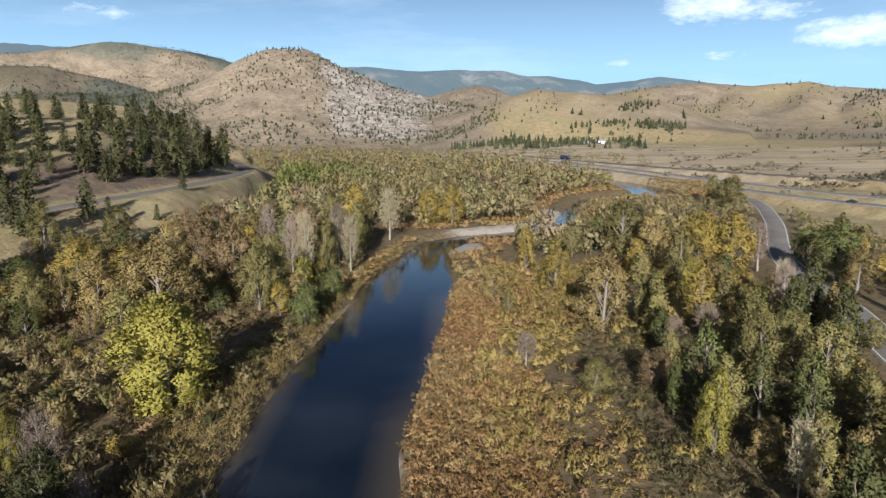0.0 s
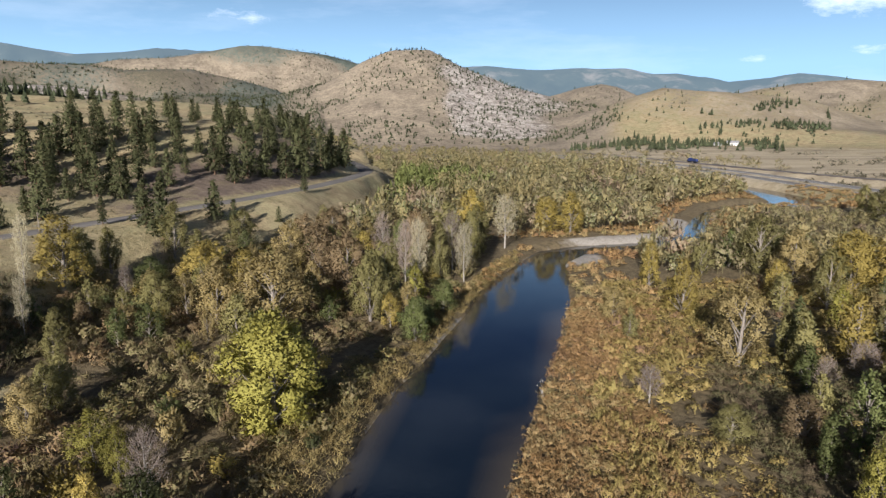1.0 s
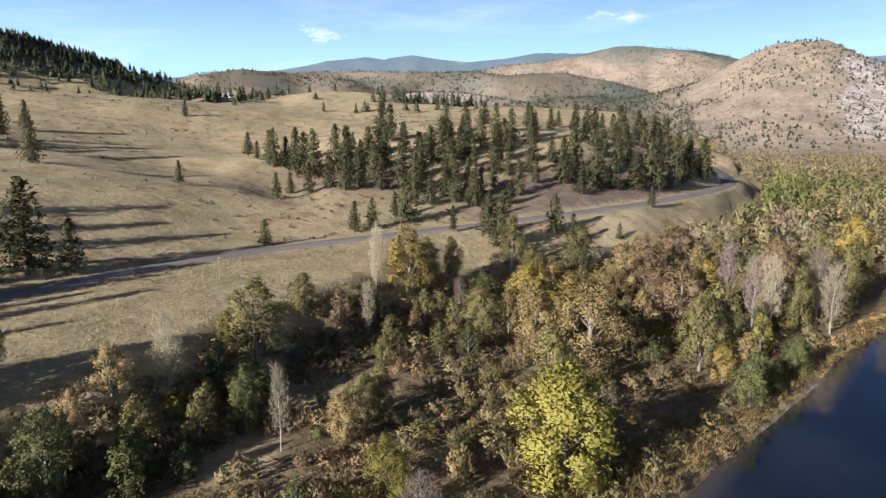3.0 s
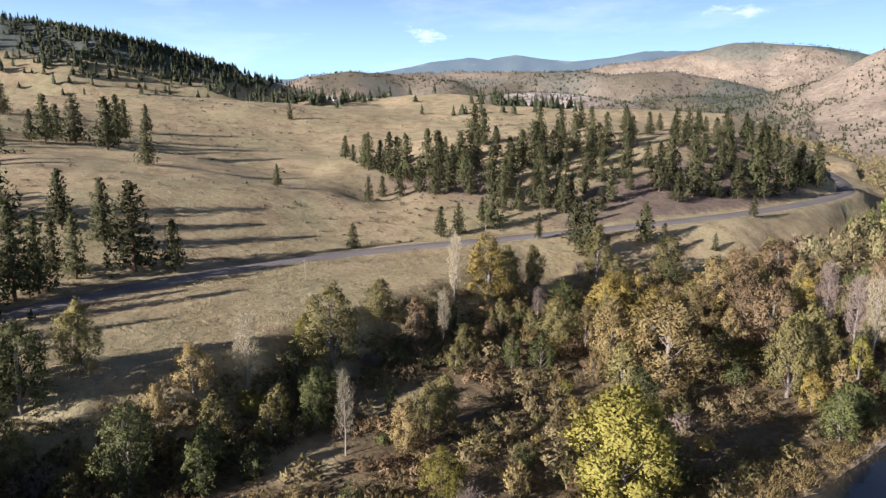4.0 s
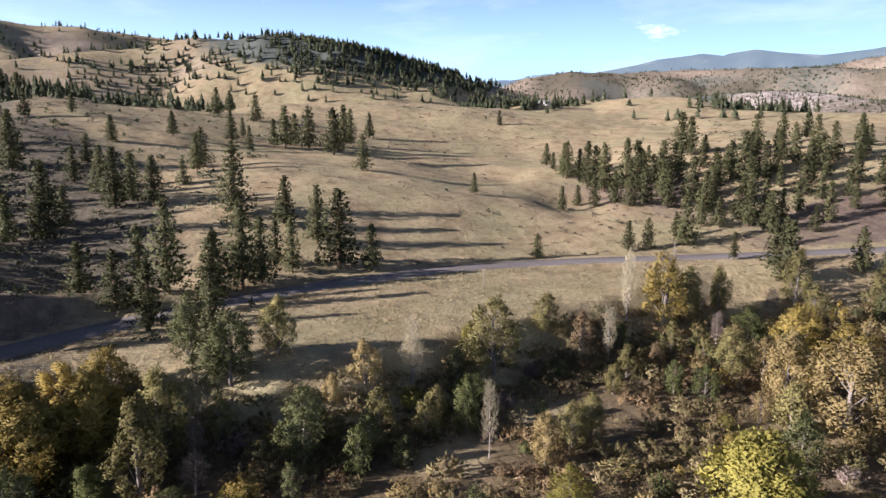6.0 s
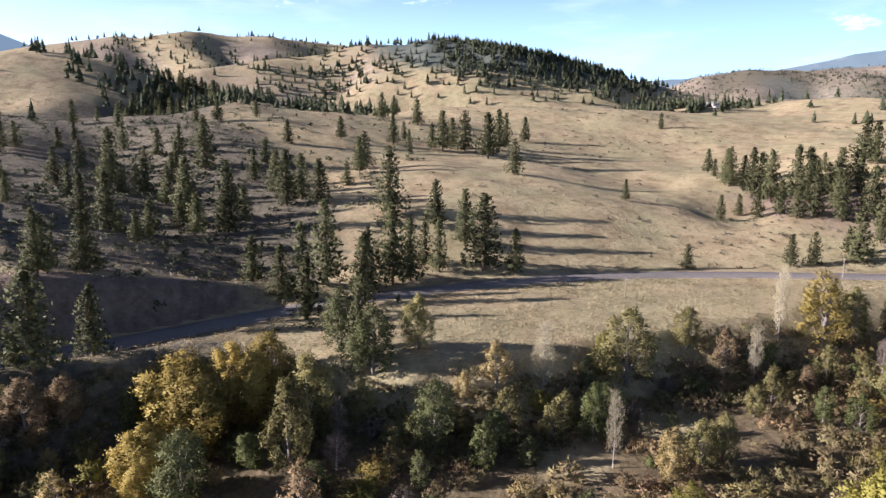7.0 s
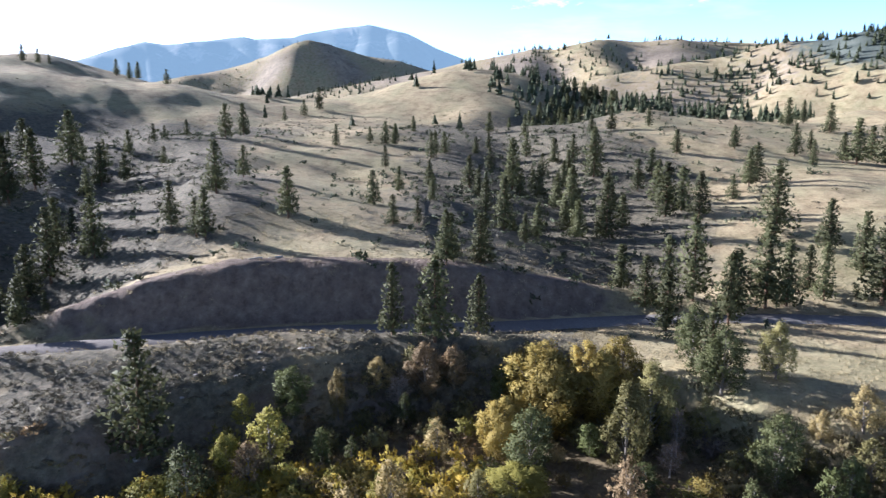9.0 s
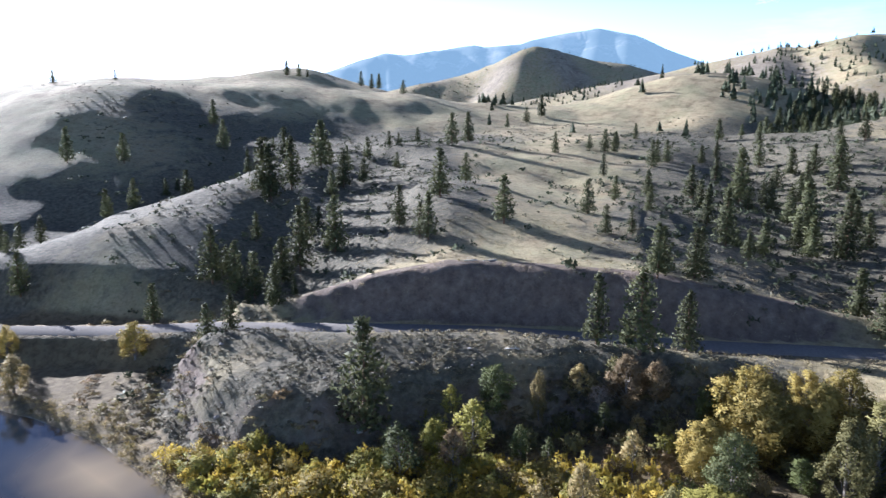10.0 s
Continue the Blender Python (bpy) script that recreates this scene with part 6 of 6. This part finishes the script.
def fallen_log(x, y, length, turn, tilt, label):
    root = new("fallen_log")
    bm = tube(0.22, 0.11, length, pose(0, 0, 0.2, 90, 0, 0), 9)
    for v in bm.verts:
        v.co.x += 0.12 * math.sin(v.co.y * 1.3)
    part("log", bm, M_SNAG, root, smooth=True)
    for k in range(3):
        part("branch_stub", tube(0.06, 0.02, 0.9, pose(0.1 * (k - 1), (k - 1) * length * 0.25, 0.6, 30 * (k - 1), 25 - 20 * k, 0), 6), M_SNAG, root)
    at_ground(root, x, y, turn)
    root.rotation_euler.x += radians(tilt)
    return tagged(root, label, "log")


fallen_log(-107.4, -66.9, 3.4, 35, 4, "bleached fallen log on the dry slope")
fallen_log(-111, -63.5, 4.6, 80, -5, "bleached fallen log on the dry slope")
fallen_log(-83, -38, 3.2, 20, 6, "bleached log on the dark bluff")
fallen_log(-2.4, 112, 7.5, 8, 0, "pale driftwood stranded at the river's edge")
fallen_log(-2.9, 117, 4.5, -15, 0, "pale driftwood stranded at the river's edge")
fallen_log(-26.5, 70, 4.0, 30, 0, "pale driftwood stranded at the river's edge")


def house(x, y, turn, wide, deep, tall, label):
    root = new("house")
    part("wall", box((wide, deep, tall), (0, 0, tall / 2 - 0.2), 0), M_WALL, root)
    bm = bmesh.new()
    o, rise = 0.5, deep * 0.28
    pts = [(-wide / 2 - o, -deep / 2 - o, tall - 0.35), (wide / 2 + o, -deep / 2 - o, tall - 0.35), (wide / 2 + o, deep / 2 + o, tall - 0.35), (-wide / 2 - o, deep / 2 + o, tall - 0.35),
           (-wide / 2 - o, 0, tall + rise), (wide / 2 + o, 0, tall + rise)]
    vs = [bm.verts.new(p) for p in pts]
    for f in ((0, 1, 5, 4), (2, 3, 4, 5), (0, 4, 3), (1, 2, 5), (3, 2, 1, 0)):
        bm.faces.new([vs[i] for i in f])
    roof = part("roof", bm, M_ROOF, root)
    part("chimney", box((0.7, 0.7, 1.6), (wide * 0.2, deep * 0.1, tall + rise), 0.02), M_STONE, roof)
    for k in range(3):
        w = part("window", box((1.4, 0.12, 1.2), (wide * (k - 1) * 0.32, -deep / 2 - 0.03, tall * 0.52), 0.02), M_WALL, root)
        part("pane", box((1.15, 0.06, 0.95), (wide * (k - 1) * 0.32, -deep / 2 - 0.09, tall * 0.52), 0), M_PANE, w)
    part("door", box((1.0, 0.1, 2.0), (wide * 0.16, -deep / 2 - 0.03, 0.9), 0.02), M_DOOR, root)
    return tagged(at_ground(root, x, y, turn), label, "house", "houses on the far slopes")


house(-556, 383, 60, 13, 8, 4.0, "white house with a grey roof among pines")
house(-528, 372, 30, 10, 7, 3.4, "white house with a grey roof among pines")
house(250, 1100, -12, 16, 10, 4.5, "white farmhouse with a grey roof on the far slope")
house(228, 1098, 20, 10, 7, 3.2, "white shed with a grey roof beside the farmhouse")


def locomotive(x, y, turn, z):
    root = new("locomotive")
    part("chassis", box((19, 2.9, 0.5), (0, 0, 1.15), 0.05), M_BLACK, root)
    part("hood", box((11.5, 2.1, 2.3), (-3, 0, 2.5), 0.15), M_BLUE, root, "dark blue engine hood")
    cab = part("cab", box((3.2, 2.9, 3.1), (4.6, 0, 2.9), 0.12), M_BLUE, root)
    for s in (-1, 1):
        part("window", box((1.2, 0.05, 0.8), (4.6, s * 1.47, 3.7), 0), M_PANE, cab)
    part("nose", box((2.4, 2.0, 1.7), (7.4, 0, 2.2), 0.15), M_BLUE, root)
    for k in (-6, 5.5):
        b = part("bogie", box((4.2, 2.4, 0.6), (k, 0, 0.75), 0.05), M_BLACK, root)
        for j in (-1.5, 0, 1.5):
            part("wheel", tube(0.5, 0.5, 2.0, pose(k + j, 0, 0.5, 90, 0, 0), 12), M_BLACK, b)
    root.matrix_basis = pose(x, y, z, 0, 0, turn)
    return tagged(root, "dark blue freight locomotive standing on the railway", "locomotive")


tagged(ribbon("railway_bed", RAIL, [7] * 9, 2.4, M_BALLAST, 0.25), "brown ballast bed of a railway", "railway", kind="structure")
for off in (-0.75, 0.75):
    tagged(ribbon("rail", RAIL, [7] * 9, 0.05, M_STEEL, 0.75, off, 4.0, 0.0), "worn steel rail", "rail", kind="structure")
locomotive(126, 716, 108, 7.65)


def car(x, y, turn, z):
    root = new("car")
    bm = box((4.4, 1.8, 0.75), (0, 0, 0.65), 0.15)
    part("body", bm, M_CAR, root)
    bm = box((2.3, 1.6, 0.6), (-0.2, 0, 1.25), 0.0)
    for v in bm.verts:
        if v.co.z > 1.3:
            v.co.x = -0.2 + (v.co.x + 0.2) * 0.7
            v.co.y *= 0.85
    part("windows", bm, M_PANE, root)
    for sx in (-1.35, 1.35):
        for sy in (-0.8, 0.8):
            part("wheel", tube(0.33, 0.33, 0.22, pose(sx, sy, 0.33, 90, 0, 0), 14), M_BLACK, root)
    root.matrix_basis = pose(x, y, z, 0, 0, turn)
    return tagged(root, "dark car driving on the highway", "car")


car(186, 312, 118, 5.63)


def road_sign(x, y, turn):
    root = new("road_sign")
    part("post", tube(0.05, 0.05, 2.4, pose(0, 0, 1.1)), M_WOODPOLE, root)
    bm = box((1.2, 0.04, 1.2), (0, 0, 0), 0)
    bmesh.ops.transform(bm, matrix=pose(0, -0.07, 2.5, 0, 45, 0), verts=bm.verts[:])
    part("sign_face", bm, M_SIGN, root, "orange diamond face")
    return tagged(at_ground(root, x, y, turn), "orange diamond road sign beside the highway", "sign")


road_sign(208, 290, 25)

# Painted edge lines
for line, z, off in ((FRONTAGE, 3.2, 3.1), (FRONTAGE, 3.2, -3.1), (HIGHWAY, 5.5, 5.2), (HIGHWAY, 5.5, -5.2), (HIGHWAY_FAR, 5.8, 5.2), (HIGHWAY_FAR, 5.8, -5.2)):
    tagged(ribbon("edge_line", line, [z] * len(line), 0.09, M_STRIPE, 0.16, off, 3.0, 0.01), "worn white edge line of the road", "road marking", kind="structure")


# Rocks that have rolled off the cut bank and the bluff
def boulder(seed):
    r = np.random.default_rng(seed)
    bm = bmesh.new()
    bmesh.ops.create_icosphere(bm, subdivisions=1, radius=0.5)
    for v in bm.verts:
        v.co *= r.uniform(0.7, 1.25)
        v.co.z *= 0.7
    me = bpy.data.meshes.new("boulder")
    bm.to_mesh(me)
    bm.free()
    me.materials.append(M_STONE)
    return me


stones = [boulder(s) for s in range(4)]
spots = scatter(40, (-100, -120, -30, -30), 2.0, lambda x, y: ((edge_side(x, y) > -4) * (edge_side(x, y) < 12)) * 0.5, 81)
zs = ground_z(np.array([p[0] for p in spots]), np.array([p[1] for p in spots]))
for k, (p, z) in enumerate(zip(spots, zs)):
    ob = new("boulder", stones[k % 4])
    s = 0.5 + 1.1 * ((k * 37) % 10) / 10
    ob.matrix_basis = Matrix.LocRotScale((p[0], p[1], z + 0.1 * s), Euler((0, 0, k * 1.3)), (s, s * 0.8, s * 0.8))
    tagged(ob, "grey angular boulder on the dark bluff", "boulder", "boulders on the bluff")
